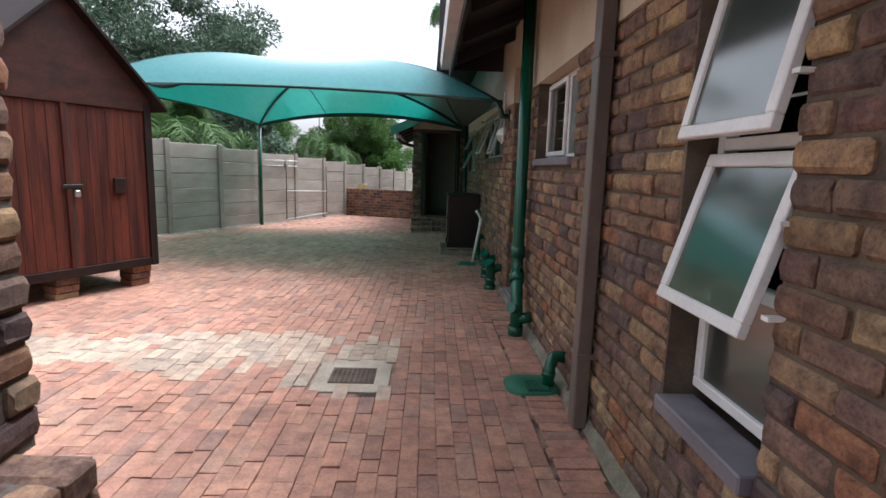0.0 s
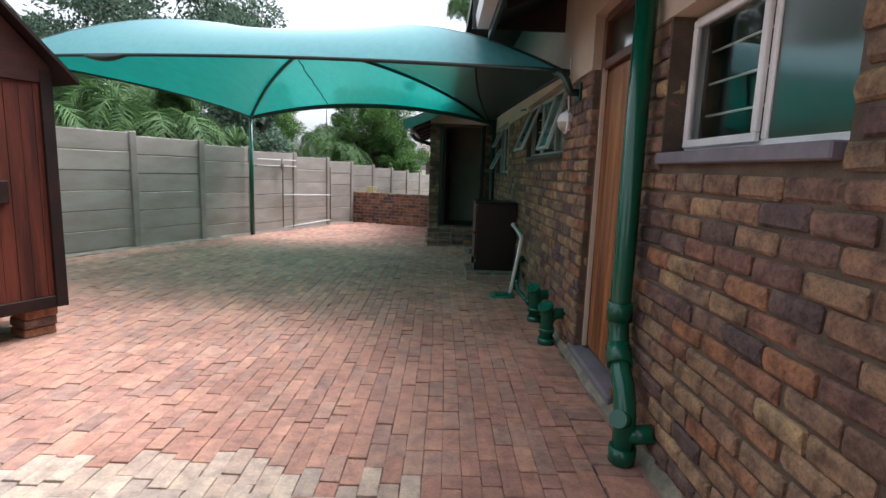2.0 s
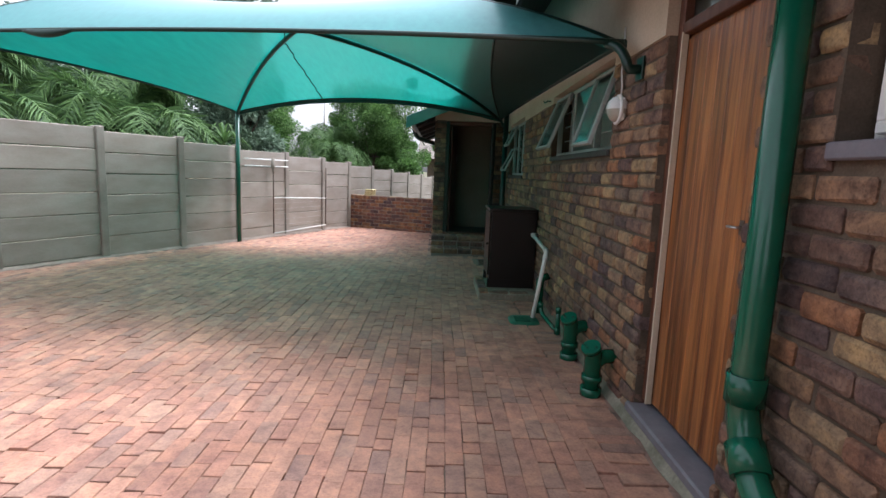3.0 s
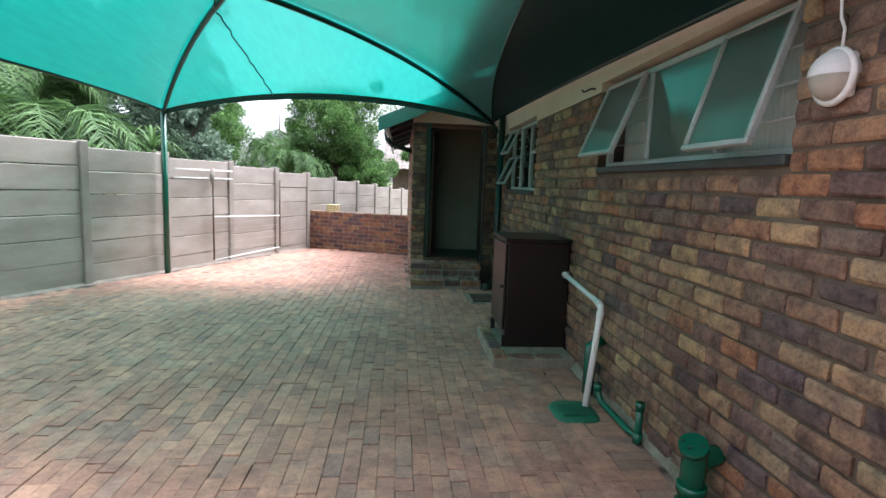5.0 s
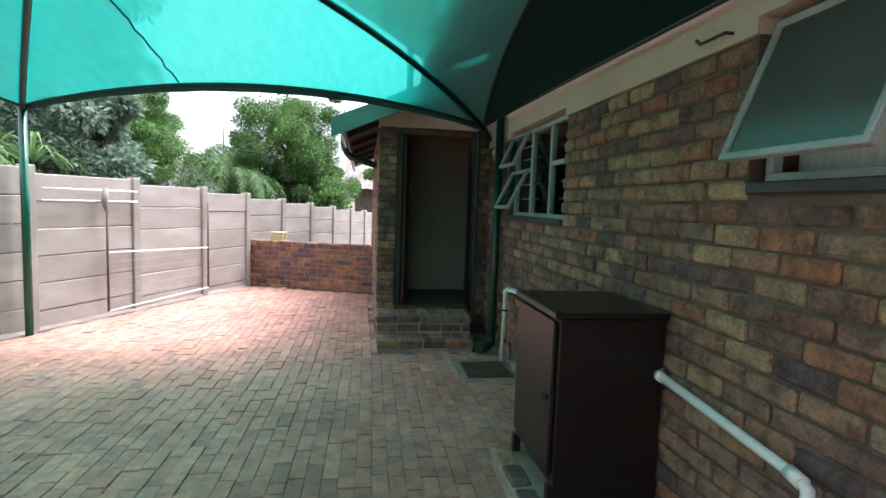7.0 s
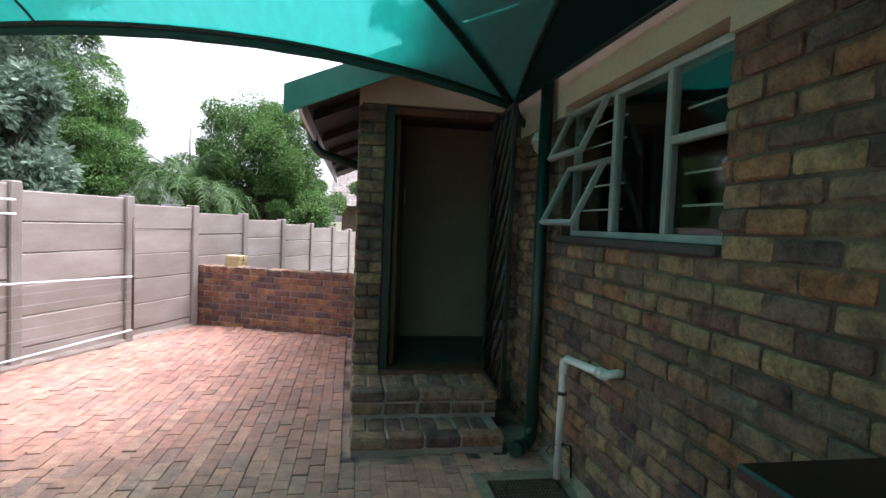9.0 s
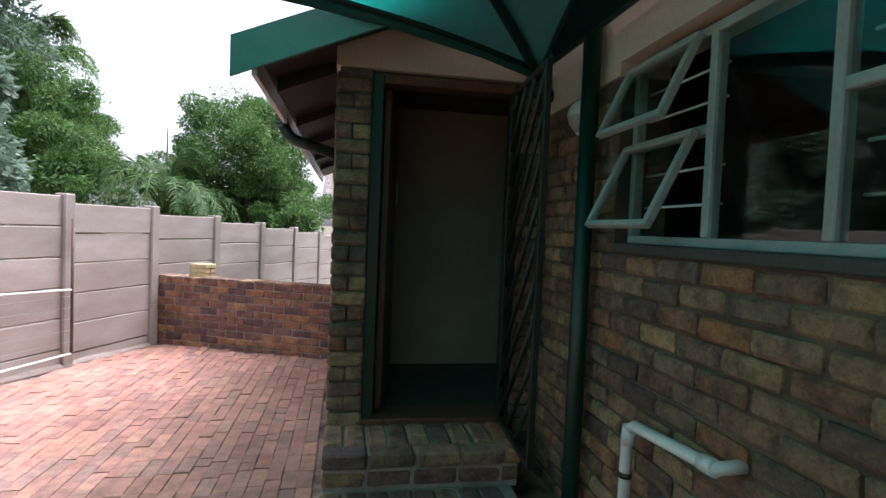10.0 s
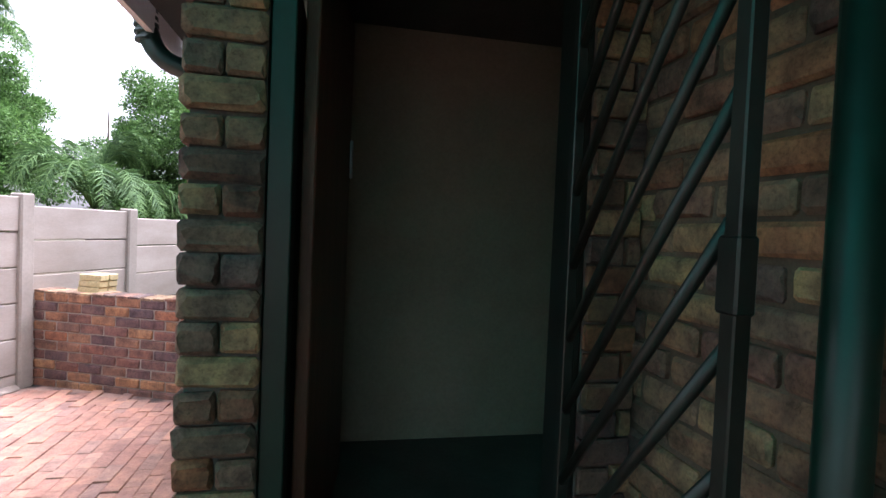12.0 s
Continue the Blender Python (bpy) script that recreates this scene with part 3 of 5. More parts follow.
def cloth_point(a, b, rise, pull, u, v):
    ra, rb = rib_at(a, v), rib_at(b, v)
    base = ra.lerp(rb, u)
    k = 4 * u * (1 - u)
    centre = Vector((-1.6, 11.0, 0))
    inward = (centre - (a + b) / 2)
    inward.z = 0
    inward.normalize()
    edge = Vector((0, 0, rise)) * k + inward * pull * k
    sag = 0.2 if a is N1 else 0.1
    return base + edge * (1 - v) - Vector((0, 0, sag)) * k * v * (1 - v) * 2


def rib_at(corner, v):
    mid = rib_mid(corner)
    return (1 - v) ** 2 * corner + 2 * v * (1 - v) * mid + v * v * APEX


for a, b, rise, pull, kind in EDGES:
    bm = bmesh.new()
    rows = [[bm.verts.new(cloth_point(a, b, rise, pull, i / NU, 0.985 * j / NV)) for i in range(NU + 1)] for j in range(NV + 1)]
    for j in range(NV):
        for i in range(NU):
            bm.faces.new((rows[j][i], rows[j][i + 1], rows[j + 1][i + 1], rows[j + 1][i])).smooth = True
    part("cloth_panel", bm, M_NET, canopy, "translucent green shade cloth")
    part("edge_cable", tubed([cloth_point(a, b, rise, pull, i / NU, 0) for i in range(NU + 1)], 0.018, 8), M_GREEN_D, canopy, "dark green cloth hem over the edge cable")
    if kind == "back":
        hem = bmesh.new()
        strip = []
        for i in range(NU + 1):
            p = cloth_point(a, b, rise, pull, i / NU, 0)
            fall = 0.05 + 0.022 * math.sin(math.pi * i / NU) + 0.003 * math.sin(i * 2.3)
            strip.append([hem.verts.new(p + Vector((0, d, z))) for d, z in ((0.0, 0.012), (0.012, -fall), (0.018, -fall), (0.012, 0.012))])
        for r0, r1 in zip(strip, strip[1:]):
            for q in range(4):
                hem.faces.new((r0[q], r1[q], r1[(q + 1) % 4], r0[(q + 1) % 4])).smooth = True
        part("hem_band", hem, M_HEM, canopy, "broad dark green doubled hem")
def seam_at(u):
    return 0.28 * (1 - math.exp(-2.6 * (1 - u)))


# both layers are added; they paint the shade beside the house
for low, drop, mat, words in ((True, -0.014, M_NET_SHADE, "added dark layer standing for shade along the house"), (False, 0.014, M_NET_DIM, "added thin layer dimming the house-side cloth")):
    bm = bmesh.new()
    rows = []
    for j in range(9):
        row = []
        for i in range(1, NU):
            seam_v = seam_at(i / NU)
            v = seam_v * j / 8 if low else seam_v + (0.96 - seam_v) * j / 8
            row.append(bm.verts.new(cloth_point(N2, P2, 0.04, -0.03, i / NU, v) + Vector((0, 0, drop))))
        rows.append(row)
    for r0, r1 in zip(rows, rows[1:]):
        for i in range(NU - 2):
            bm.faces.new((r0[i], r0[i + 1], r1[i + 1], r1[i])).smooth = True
    part("dimming_layer", bm, mat, canopy, words)
for c in (P1, P2, N2, N1):
    part("roof_tube", tubed([p - Vector((0, 0, 0.03)) for p in rib_line(c)], 0.028, 10), M_GREEN_D, canopy)
for c in (P1, N1):
    gz = ground_z(c.y)
    part("post", tubed([(c.x, c.y, gz - 0.02), (c.x, c.y, c.z - 0.02)], 0.038, 14), M_GREEN, canopy)
part("wall_bracket", tubed([(FX + 0.01, 7.45, 1.95), (0.83, 7.46, 1.95), *arc((0.82, 7.46, 1.97), (0.8, 7.5, 2.1), (0.74, 7.62, 2.12), 5)], 0.028, 10), M_GREEN_D, canopy, "green steel wall bracket")
part("bracket_plate", boxed(FX - 0.012, FX + 0.004, 7.41, 7.51, 1.89, 2.02, bevel=0.003), M_GREEN_D, canopy)
part("wall_bracket", tubed([(FX + 0.01, 13.9, 2.15), (0.84, 13.89, 2.2), P2], 0.028, 10), M_GREEN_D, canopy)
part("seam", tubed([cloth_point(N2, P2, 0.04, -0.03, 1 - 0.92 * s, seam_at(1 - 0.92 * s)) - Vector((0, 0, 0.02)) for s in (k / 14 for k in range(15))], 0.012, 6), M_GREEN_D, canopy, "dark sewn seam")
rope = [cloth_point(P2, P1, 0.25, 0.36, u, v) - Vector((0, 0, 0.02)) for u, v in ((0.66, 0.0), (0.675, 0.12), (0.695, 0.25), (0.72, 0.38), (0.755, 0.5), (0.8, 0.62), (0.86, 0.72), (0.93, 0.79), (0.985, 0.83))]
rope += [cloth_point(P1, N1, 0.06, 0.15, u, v) - Vector((0, 0, 0.05)) for u, v in ((0.06, 0.86), (0.3, 0.9), (0.6, 0.86))]
wob = random.Random(5)
tagged(linked("rope", tubed([p + Vector((wob.uniform(-0.012, 0.012), 0, wob.uniform(-0.012, 0.012))) for a, b in zip(rope, rope[1:]) for p in (a, a.lerp(b, 0.33), a.lerp(b, 0.66))], 0.008, 6), M_ROPE), "thin dark rope strung under the shade cloth", "rope")
fold = [cloth_point(P2, P1, 0.25, 0.36, 0.90 + 0.07 * s, 0.0) + Vector((0, 0, 0.075 * math.sin(math.pi * s))) for s in (k / 10 for k in range(11))]
part("cloth_fold", tubed(fold, [0.012 + 0.012 * math.sin(math.pi * k / 10) for k in range(11)], 8), M_GREEN_D, canopy, "dark gathered fold in the hem")
fold = [cloth_point(N1, N2, 0.10, 0.2, 0.19 + 0.09 * s, 0.0) - Vector((0, 0, 0.03 * math.sin(math.pi * s))) for s in (k / 10 for k in range(11))]
part("cloth_fold", tubed(fold, [0.014 + 0.024 * math.sin(math.pi * k / 10) for k in range(11)], 8), M_GREEN_D, canopy, "dark gathered fold in the hem")


# ---- precast fence ----
fence = thing("precast_fence", (0, 0, 0), "weathered grey precast concrete slab fence with square posts", "fence")
POSTS = [-2.9, -1.68, -0.46, 0.76, 1.98, 3.2, 4.4, 5.65, 6.9, 8.1, 9.3, 10.52, 11.75, 12.97, 14.12, 15.37, 16.55, 17.56, 18.6, 19.64, 20.62, 21.52, 22.35, 23.2]


def fence_top(y):
    for (a, za), (b, zb) in zip(((-10, 2.2), (11.7, 1.74), (16.5, 1.5), (17.6, 1.42), (22.3, 1.12)), ((11.7, 1.74), (16.5, 1.5), (17.6, 1.42), (22.3, 1.12), (60, 1.0))):
        if y <= b:
            return za + (zb - za) * (y - a) / (b - a)
    return 1.0


FT = math.degrees(math.atan2(1.0, 0.424))
for i, y in enumerate(POSTS):
    top = fence_top(y - 0.6) + 0.02
    part("post", boxed(-0.06, 0.06, -0.055, 0.075, -0.5, top, bevel=0.012, m=pose(fence_x(y), y, 0, 0, 0, FT)), M_POST, fence)
    if i + 1 < len(POSTS):
        y2 = POSTS[i + 1]
        span = math.hypot(y2 - y, fence_x(y2) - fence_x(y))
        top = fence_top((y + y2) / 2) - 0.0
        z, k = top, 0
        while z > -0.5:
            h = 0.298
            bm = bmesh.new()
            lean = random.Random(i * 17 + k).uniform(-0.006, 0.006)
            box(bm, 0.05, span - 0.05, -0.022, 0.022, z - h + 0.004, z - 0.004, bevel=0.008, m=pose(fence_x(y), y, 0, 0, 0, FT) @ pose(0, lean, 0, lean * 100, 0, 0))
            part("slab", bm, M_CONC, fence)
            z -= h
            k += 1

# ---- garden shed ----
SA = Vector((-3.02, 7.33, 0))            # front corner towards the carport
SD = Vector((-0.45, -0.893, 0)).normalized()
st = math.degrees(math.atan2(SD.y, SD.x))
SW, SDEPTH, SB, SE, SR = 1.62, 1.9, 0.22, 1.98, 2.84
# local frame: x along the front from SA, y away from the front face (front at y = 0, body to -y)
shed = thing("garden_shed", (SA.x, SA.y, 0), "dark red-brown timber garden shed with double doors on brick blocks", "shed", "", st)


def gable(bm, x0, x1, y0, y1, z0, ze, zr):
    pr = [(x0, z0), (x1, z0), (x1, ze), ((x0 + x1) / 2, zr), (x0, ze)]
    a = [bm.verts.new((x, y0, z)) for x, z in pr]
    b = [bm.verts.new((x, y1, z)) for x, z in pr]
    bm.faces.new(a)
    bm.faces.new(b[::-1])
    for i in range(5):
        bm.faces.new((a[i], b[i], b[(i + 1) % 5], a[(i + 1) % 5]))
    return bm


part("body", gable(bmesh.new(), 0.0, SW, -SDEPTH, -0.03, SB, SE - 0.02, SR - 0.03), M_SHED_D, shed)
n = 18
for i in range(n):
    x0, x1 = i * SW / n, (i + 1) * SW / n
    part("board", boxed(x0 + 0.001, x1 - 0.001, -0.03, -0.008 - 0.002 * (i % 2), SB + 0.0, 1.9, bevel=0.0018), M_SHED, shed)
bm = bmesh.new()
pr = [(-0.02, 1.86), (SW + 0.02, 1.86), (SW + 0.02, SE), (SW / 2, SR), (-0.02, SE)]
a = [bm.verts.new((x, -0.008, z)) for x, z in pr]
b = [bm.verts.new((x, 0.014, z)) for x, z in pr]
bm.faces.new(a[::-1])
bm.faces.new(b)
for i in range(5):
    bm.faces.new((a[i], a[(i + 1) % 5], b[(i + 1) % 5], b[i]))
part("gable_board", bm, M_SHED_G, shed, "plain dark gable board")
part("corner_post", boxed(-0.03, 0.05, -0.05, 0.02, SB - 0.02, 1.95, bevel=0.004), M_SHED_D, shed)
part("corner_post", boxed(SW - 0.05, SW + 0.03, -0.05, 0.02, SB - 0.02, 1.95, bevel=0.004), M_SHED_D, shed)
part("bottom_rail", boxed(0.05, SW - 0.05, -0.01, 0.012, SB - 0.02, SB + 0.07, bevel=0.004), M_SHED_D, shed)
part("door_gap", boxed(SW / 2 - 0.006, SW / 2 + 0.006, -0.012, 0.0, SB + 0.07, 1.86), M_ROPE, shed)
part("door_edge_strip", boxed(SW / 2 + 0.012, SW / 2 + 0.06, -0.01, 0.012, SB + 0.07, 1.86, bevel=0.003), M_SHED, shed)
hasp = part("hasp", boxed(SW / 2 - 0.09, SW / 2 + 0.1, 0.002, 0.018, 1.06, 1.1, bevel=0.004), M_DARKSTEEL, shed, "black steel hasp")
part("padlock", boxed(SW / 2 - 0.05, SW / 2 + 0.0, 0.016, 0.045, 0.98, 1.045, bevel=0.008), M_STEEL, hasp, "silver padlock")
part("handle_block", boxed(0.3, 0.42, 0.0, 0.03, 1.0, 1.16, bevel=0.006), M_SHED_D, shed)
for s in (0, 1):
    bm = bmesh.new()
    x0, x1 = (-0.16, SW / 2) if s == 0 else (SW + 0.16, SW / 2)
    z0 = SE - 0.11
    v = [bm.verts.new((x, y, z + t)) for t in (0, 0.035) for x, y, z in ((x0, 0.12, z0), (x1, 0.12, SR + 0.0), (x1, -SDEPTH - 0.1, SR + 0.0), (x0, -SDEPTH - 0.1, z0))]
    for f in ((3, 2, 1, 0), (4, 5, 6, 7), (0, 1, 5, 4), (1, 2, 6, 5), (2, 3, 7, 6), (3, 0, 4, 7)):
        bm.faces.new([v[i] for i in f])
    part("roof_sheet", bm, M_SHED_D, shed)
for x in (0.02, 0.78, 1.38):
    for y in (-0.28, -1.9):
        for k in range(3):
            part("block", boxed(x, x + 0.22, y, y + 0.2 + 0.02 * k, ground_z(7) + k * 0.075, ground_z(7) + k * 0.075 + 0.07, bevel=0.008), M_BRICK, shed, "loose brick under the shed")

# ---- windows ----
def frame_bars(parent, x0, x1, y0, y1, z0, z1, w, mat, name="frame_bar"):
    part(name, boxed(x0, x1, y0, y1, z0, z0 + w, bevel=0.004), mat, parent)
    part(name, boxed(x0, x1, y0, y1, z1 - w, z1, bevel=0.004), mat, parent)
    part(name, boxed(x0, x1, y0, y0 + w, z0 + w, z1 - w, bevel=0.004), mat, parent)
    part(name, boxed(x0, x1, y1 - w, y1, z0 + w, z1 - w, bevel=0.004), mat, parent)


def sash(parent, y0, y1, ztop, height, xh, angle, glass, mat=None, w=0.034):
    """A top-hung sash, swung out from the wall about its upper edge."""
    mat = mat or M_WHITE
    s = new("sash")
    s.parent = parent
    s.matrix_basis = pose(xh, 0, ztop, 0, angle, 0)
    for nm, b in (("rail", (-0.016, 0.016, y0, y1, -w, 0)), ("rail", (-0.016, 0.016, y0, y1, -height, -height + w)), ("stile", (-0.016, 0.016, y0, y0 + w, -height + w, -w)), ("stile", (-0.016, 0.016, y1 - w, y1, -height + w, -w))):
        part(nm, boxed(*b, bevel=0.004), mat, s)
    p = part("pane", boxed(-0.003, 0.003, y0 + w, y1 - w, -height + w, -w), glass, s)
    p.visible_shadow = False
    return s


def pane(parent, x, y0, y1, z0, z1, glass):
    p = part("pane", boxed(x - 0.003, x + 0.003, y0, y1, z0, z1), glass, parent)
    p.visible_shadow = False


def window(name, label):
    w = thing(name, (0, 0, 0), label, "window")
    w["kind"] = "structure"
    return w


def burglar_bars(parent, x, y0, y1, zs):
    for z in zs:
        part("burglar_bar", tubed([(x, y0, z), (x, y1, z)], 0.0055, 6), M_WHITE, parent, "white burglar bar")


XW = 1.0
w1 = window("window_1", "white window with two top-hung frosted sashes propped open")
frame_bars(w1, XW, XW + 0.05, 2.79, 3.29, 0.6, 2.05, 0.04, M_WHITE)
part("transom", boxed(XW, XW + 0.05, 2.83, 3.25, 1.44, 1.48, bevel=0.004), M_WHITE, w1)
part("transom", boxed(XW, XW + 0.05, 2.83, 3.25, 0.99, 1.03, bevel=0.004), M_WHITE, w1)
sash(w1, 2.8, 3.28, 1.425, 0.51, XW - 0.015, 16, M_FROST, None, 0.042)
sash(w1, 2.8, 3.28, 2.03, 0.57, XW - 0.015, 12, M_FROST, None, 0.042)
pane(w1, XW + 0.02, 2.83, 3.25, 0.64, 0.99, M_FROST)
burglar_bars(w1, XW + 0.1, 2.79, 3.29, (0.8, 1.15, 1.3, 1.6, 1.75, 1.9))
for z in (1.0, 1.24, 1.6):
    part("stay_peg", boxed(FX - 0.03, FX + 0.02, 2.74, 2.768, z, z + 0.012), M_WHITE, w1)
part("window_sill", boxed(FX - 0.03, XW + 0.02, 2.775, 3.305, 0.5, 0.56, bevel=0.006), M_GREYSILL, w1, "grey painted sill")

w2 = window("window_2", "white steel window with burglar bars behind the glass")
frame_bars(w2, XW, XW + 0.045, 4.78, 5.865, 1.45, 2.05, 0.035, M_WHITE)
part("mullion", boxed(XW, XW + 0.045, 5.25, 5.285, 1.485, 2.015, bevel=0.004), M_WHITE, w2)
frame_bars(w2, XW - 0.022, XW - 0.002, 5.28, 5.84, 1.475, 2.03, 0.035, M_WHITE, "casement_bar")
pane(w2, XW + 0.01, 5.31, 5.81, 1.5, 2.0, M_GLASS)
pane(w2, XW + 0.012, 4.81, 5.25, 1.48, 2.02, M_FROST)
burglar_bars(w2, XW + 0.07, 5.29, 5.83, (1.62, 1.76, 1.9))
part("window_sill", boxed(FX - 0.025, XW + 0.02, 4.765, 5.88, 1.4, 1.452, bevel=0.006), M_GREYSILL, w2, "grey painted sill")

XW3 = 0.955
w3 = window("window_3", "wide white-framed window with two frosted sashes propped open")
frame_bars(w3, XW3, XW3 + 0.045, 7.94, 9.80, 1.52, 2.1, 0.035, M_FRAME_SHADED)
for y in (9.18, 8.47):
    part("mullion", boxed(XW3 - 0.004, XW3 + 0.045, y - 0.016, y + 0.016, 1.556, 2.065, bevel=0.004), M_FRAME_SHADED, w3)
sash(w3, 9.2, 9.76, 2.08, 0.53, XW3 - 0.018, 21.5, M_FROST, M_FRAME_SHADED, 0.025)
sash(w3, 7.97, 8.43, 2.08, 0.55, XW3 - 0.018, 17, M_FROST, M_FRAME_SHADED, 0.025)
pane(w3, XW3 + 0.015, 8.49, 9.165, 1.556, 2.065, M_FROST)
burglar_bars(w3, XW3 + 0.08, 7.94, 9.8, (1.68, 1.82, 1.96))
part("window_sill", boxed(FX - 0.012, XW3 + 0.02, 7.925, 9.815, 1.478, 1.522, bevel=0.006), M_SILL_SHADE, w3, "dark strip painting the shadow gap under the frame")
part("curtain", boxed(XW3 + 0.12, XW3 + 0.13, 8.0, 9.78, 1.5, 2.1), M_CURTAIN, w3, "pale net curtain")

w4 = window("window_4", "white-framed window with two clear sashes propped open")
frame_bars(w4, XW3, XW3 + 0.045, 11.67, 13.07, 1.32, 2.1, 0.035, M_FRAME_SHADED)
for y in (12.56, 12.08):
    part("mullion", boxed(XW3 - 0.004, XW3 + 0.045, y - 0.018, y + 0.018, 1.356, 2.065, bevel=0.004), M_FRAME_SHADED, w4)
part("transom", boxed(XW3 - 0.002, XW3 + 0.045, 11.705, 12.062, 1.74, 1.775, bevel=0.004), M_FRAME_SHADED, w4)
part("transom", boxed(XW3 - 0.002, XW3 + 0.045, 12.578, 13.035, 1.72, 1.755, bevel=0.004), M_FRAME_SHADED, w4)
sash(w4, 12.605, 13.08, 2.08, 0.335, XW3 - 0.018, 25, M_GLASS, M_FRAME_SHADED, 0.027)
sash(w4, 12.605, 13.08, 1.74, 0.395, XW3 - 0.018, 26, M_GLASS, M_FRAME_SHADED, 0.027)
pane(w4, XW3 + 0.015, 12.1, 12.54, 1.356, 2.065, M_GLASS)
pane(w4, XW3 + 0.015, 11.705, 12.06, 1.776, 2.065, M_GLASS)
pane(w4, XW3 + 0.015, 11.705, 12.06, 1.356, 1.738, M_GLASS)
burglar_bars(w4, XW3 + 0.08, 12.58, 13.07, (1.48, 1.62, 1.86, 1.98))
burglar_bars(w4, XW3 + 0.08, 11.67, 12.06, (1.48, 1.62, 1.9))
part("window_sill", boxed(FX - 0.012, XW3 + 0.02, 11.655, 13.085, 1.278, 1.322, bevel=0.006), M_SILL_SHADE, w4, "dark strip painting the shadow gap under the frame")

# ---- wooden side door ----
door = thing("door_1", (0, 0, 0), "varnished orange-brown boarded wooden door, closed, fanlight above", "door")
door["kind"] = "structure"
DX = 0.985
part("door_frame", boxed(DX - 0.03, DX + 0.06, 7.08, 7.138, 0.1, 2.4, bevel=0.005), M_FRAMEWOOD, door)
part("door_frame", boxed(DX - 0.03, DX + 0.06, 6.275, 6.33, 0.1, 2.4, bevel=0.005), M_FRAMEWOOD, door)
part("door_frame", boxed(DX - 0.03, DX + 0.06, 6.33, 7.08, 2.05, 2.11, bevel=0.005), M_FRAMEWOOD, door)
part("door_frame", boxed(DX - 0.03, DX + 0.06, 6.33, 7.08, 2.36, 2.415, bevel=0.005), M_FRAMEWOOD, door)
leaf = part("door_leaf", boxed(DX + 0.012, DX + 0.045, 6.335, 7.075, 0.1, 2.045), M_DOOR, door)
for i in range(7):
    y0 = 6.342 + i * 0.1045
    part("board", boxed(DX, DX + 0.018, y0, y0 + 0.1015, 0.105, 2.03, bevel=0.003), M_DOOR, leaf)
part("door_handle", tubed([(DX - 0.004, 6.42, 1.15), (DX - 0.03, 6.42, 1.15), (DX - 0.034, 6.47, 1.15)], 0.006, 8), M_STEEL, door, "small steel lever handle")
part("lock_plate", boxed(DX - 0.005, DX + 0.002, 6.405, 6.435, 1.12, 1.18, bevel=0.002), M_IRON, door)
pane(door, DX + 0.02, 6.33, 7.08, 2.11, 2.36, M_FROST)
part("weather_strip", boxed(DX - 0.034, DX - 0.004, 7.066, 7.08, 0.1, 2.06), M_PLASTER, door, "pale strip along the frame")
part("threshold", boxed(FX - 0.025, DX + 0.1, 6.24, 7.17, 0.02, 0.075, bevel=0.01), M_GREYSILL, door, "chipped grey-purple painted threshold")

# ---- annex doorway: frame, open leaf, security gate ----
adoor = thing("door_2", (0, 0, 0), "dark brown doorway with its wooden door standing open inward", "door")
adoor["kind"] = "structure"
part("door_frame", boxed(-0.16, -0.095, AY + 0.03, AY + 0.16, 0.2, 2.24, bevel=0.004), M_GREEN_D, adoor, "dark green steel door frame")
part("door_frame", boxed(0.69, 0.738, AY + 0.03, AY + 0.16, 0.2, 2.24, bevel=0.004), M_DARKSTEEL, adoor)
part("door_frame", boxed(-0.095, 0.69, AY + 0.03, AY + 0.16, 2.18, 2.24, bevel=0.004), M_FRAMEWOOD, adoor)
part("threshold", boxed(-0.16, 0.738, AY - 0.02, AY + 0.22, 0.1, 0.225, bevel=0.006), M_FRAMEWOOD, adoor)
leaf_at = pose(-0.085, AY + 0.11, 0, 0, 0, -8)
leaf = part("door_leaf", boxed(0.0, 0.04, 0.03, 0.83, 0.235, 2.17, bevel=0.004, m=leaf_at), M_FRAMEWOOD, adoor)
part("door_handle", boxed(0.042, 0.055, 0.775, 0.8, 1.52, 1.68, bevel=0.004, m=leaf_at), M_STEEL, leaf, "steel handle plate")

gate = thing("security_gate", (0.66, AY - 0.03, 0.22), "dark steel security gate with diagonal bars, swung open", "gate", "", -93.5)
GW, GH = 0.69, 1.94
for nm, b in (("stile", (0.0, 0.035, -0.015, 0.015, 0, GH)), ("stile", (GW - 0.035, GW, -0.015, 0.015, 0, GH)), ("rail", (0.035, GW - 0.035, -0.015, 0.015, 0, 0.035)), ("rail", (0.035, GW - 0.035, -0.015, 0.015, GH - 0.035, GH))):
    part(nm, boxed(*b, bevel=0.003), M_DARKSTEEL, gate)
for i in range(-4, 11):
    z0, z1 = i * 0.2, i * 0.2 + 0.74
    a, b = Vector((0.02, 0, z0)), Vector((GW - 0.02, 0, z1))
    lo, hi = max(0.0, (0.02 - z0) / 0.74), min(1.0, (GH - 0.02 - z0) / 0.74)
    if hi - lo > 0.03:
        part("bar", tubed([a.lerp(b, lo), a.lerp(b, hi)], 0.013, 8), M_DARKSTEEL, gate)
part("lock_box", boxed(GW - 0.045, GW + 0.004, -0.018, 0.018, 0.98, 1.1, bevel=0.004), M_DARKSTEEL, gate)

# ---- cabinet on its slab ----
slab = tagged(linked("cabinet_plinth", boxed(0.24, 0.895, 9.96, 10.86, -0.1, 0.025, bevel=0.012), M_MOSSY), "low mossy cement and brick plinth on the paving", "plinth")
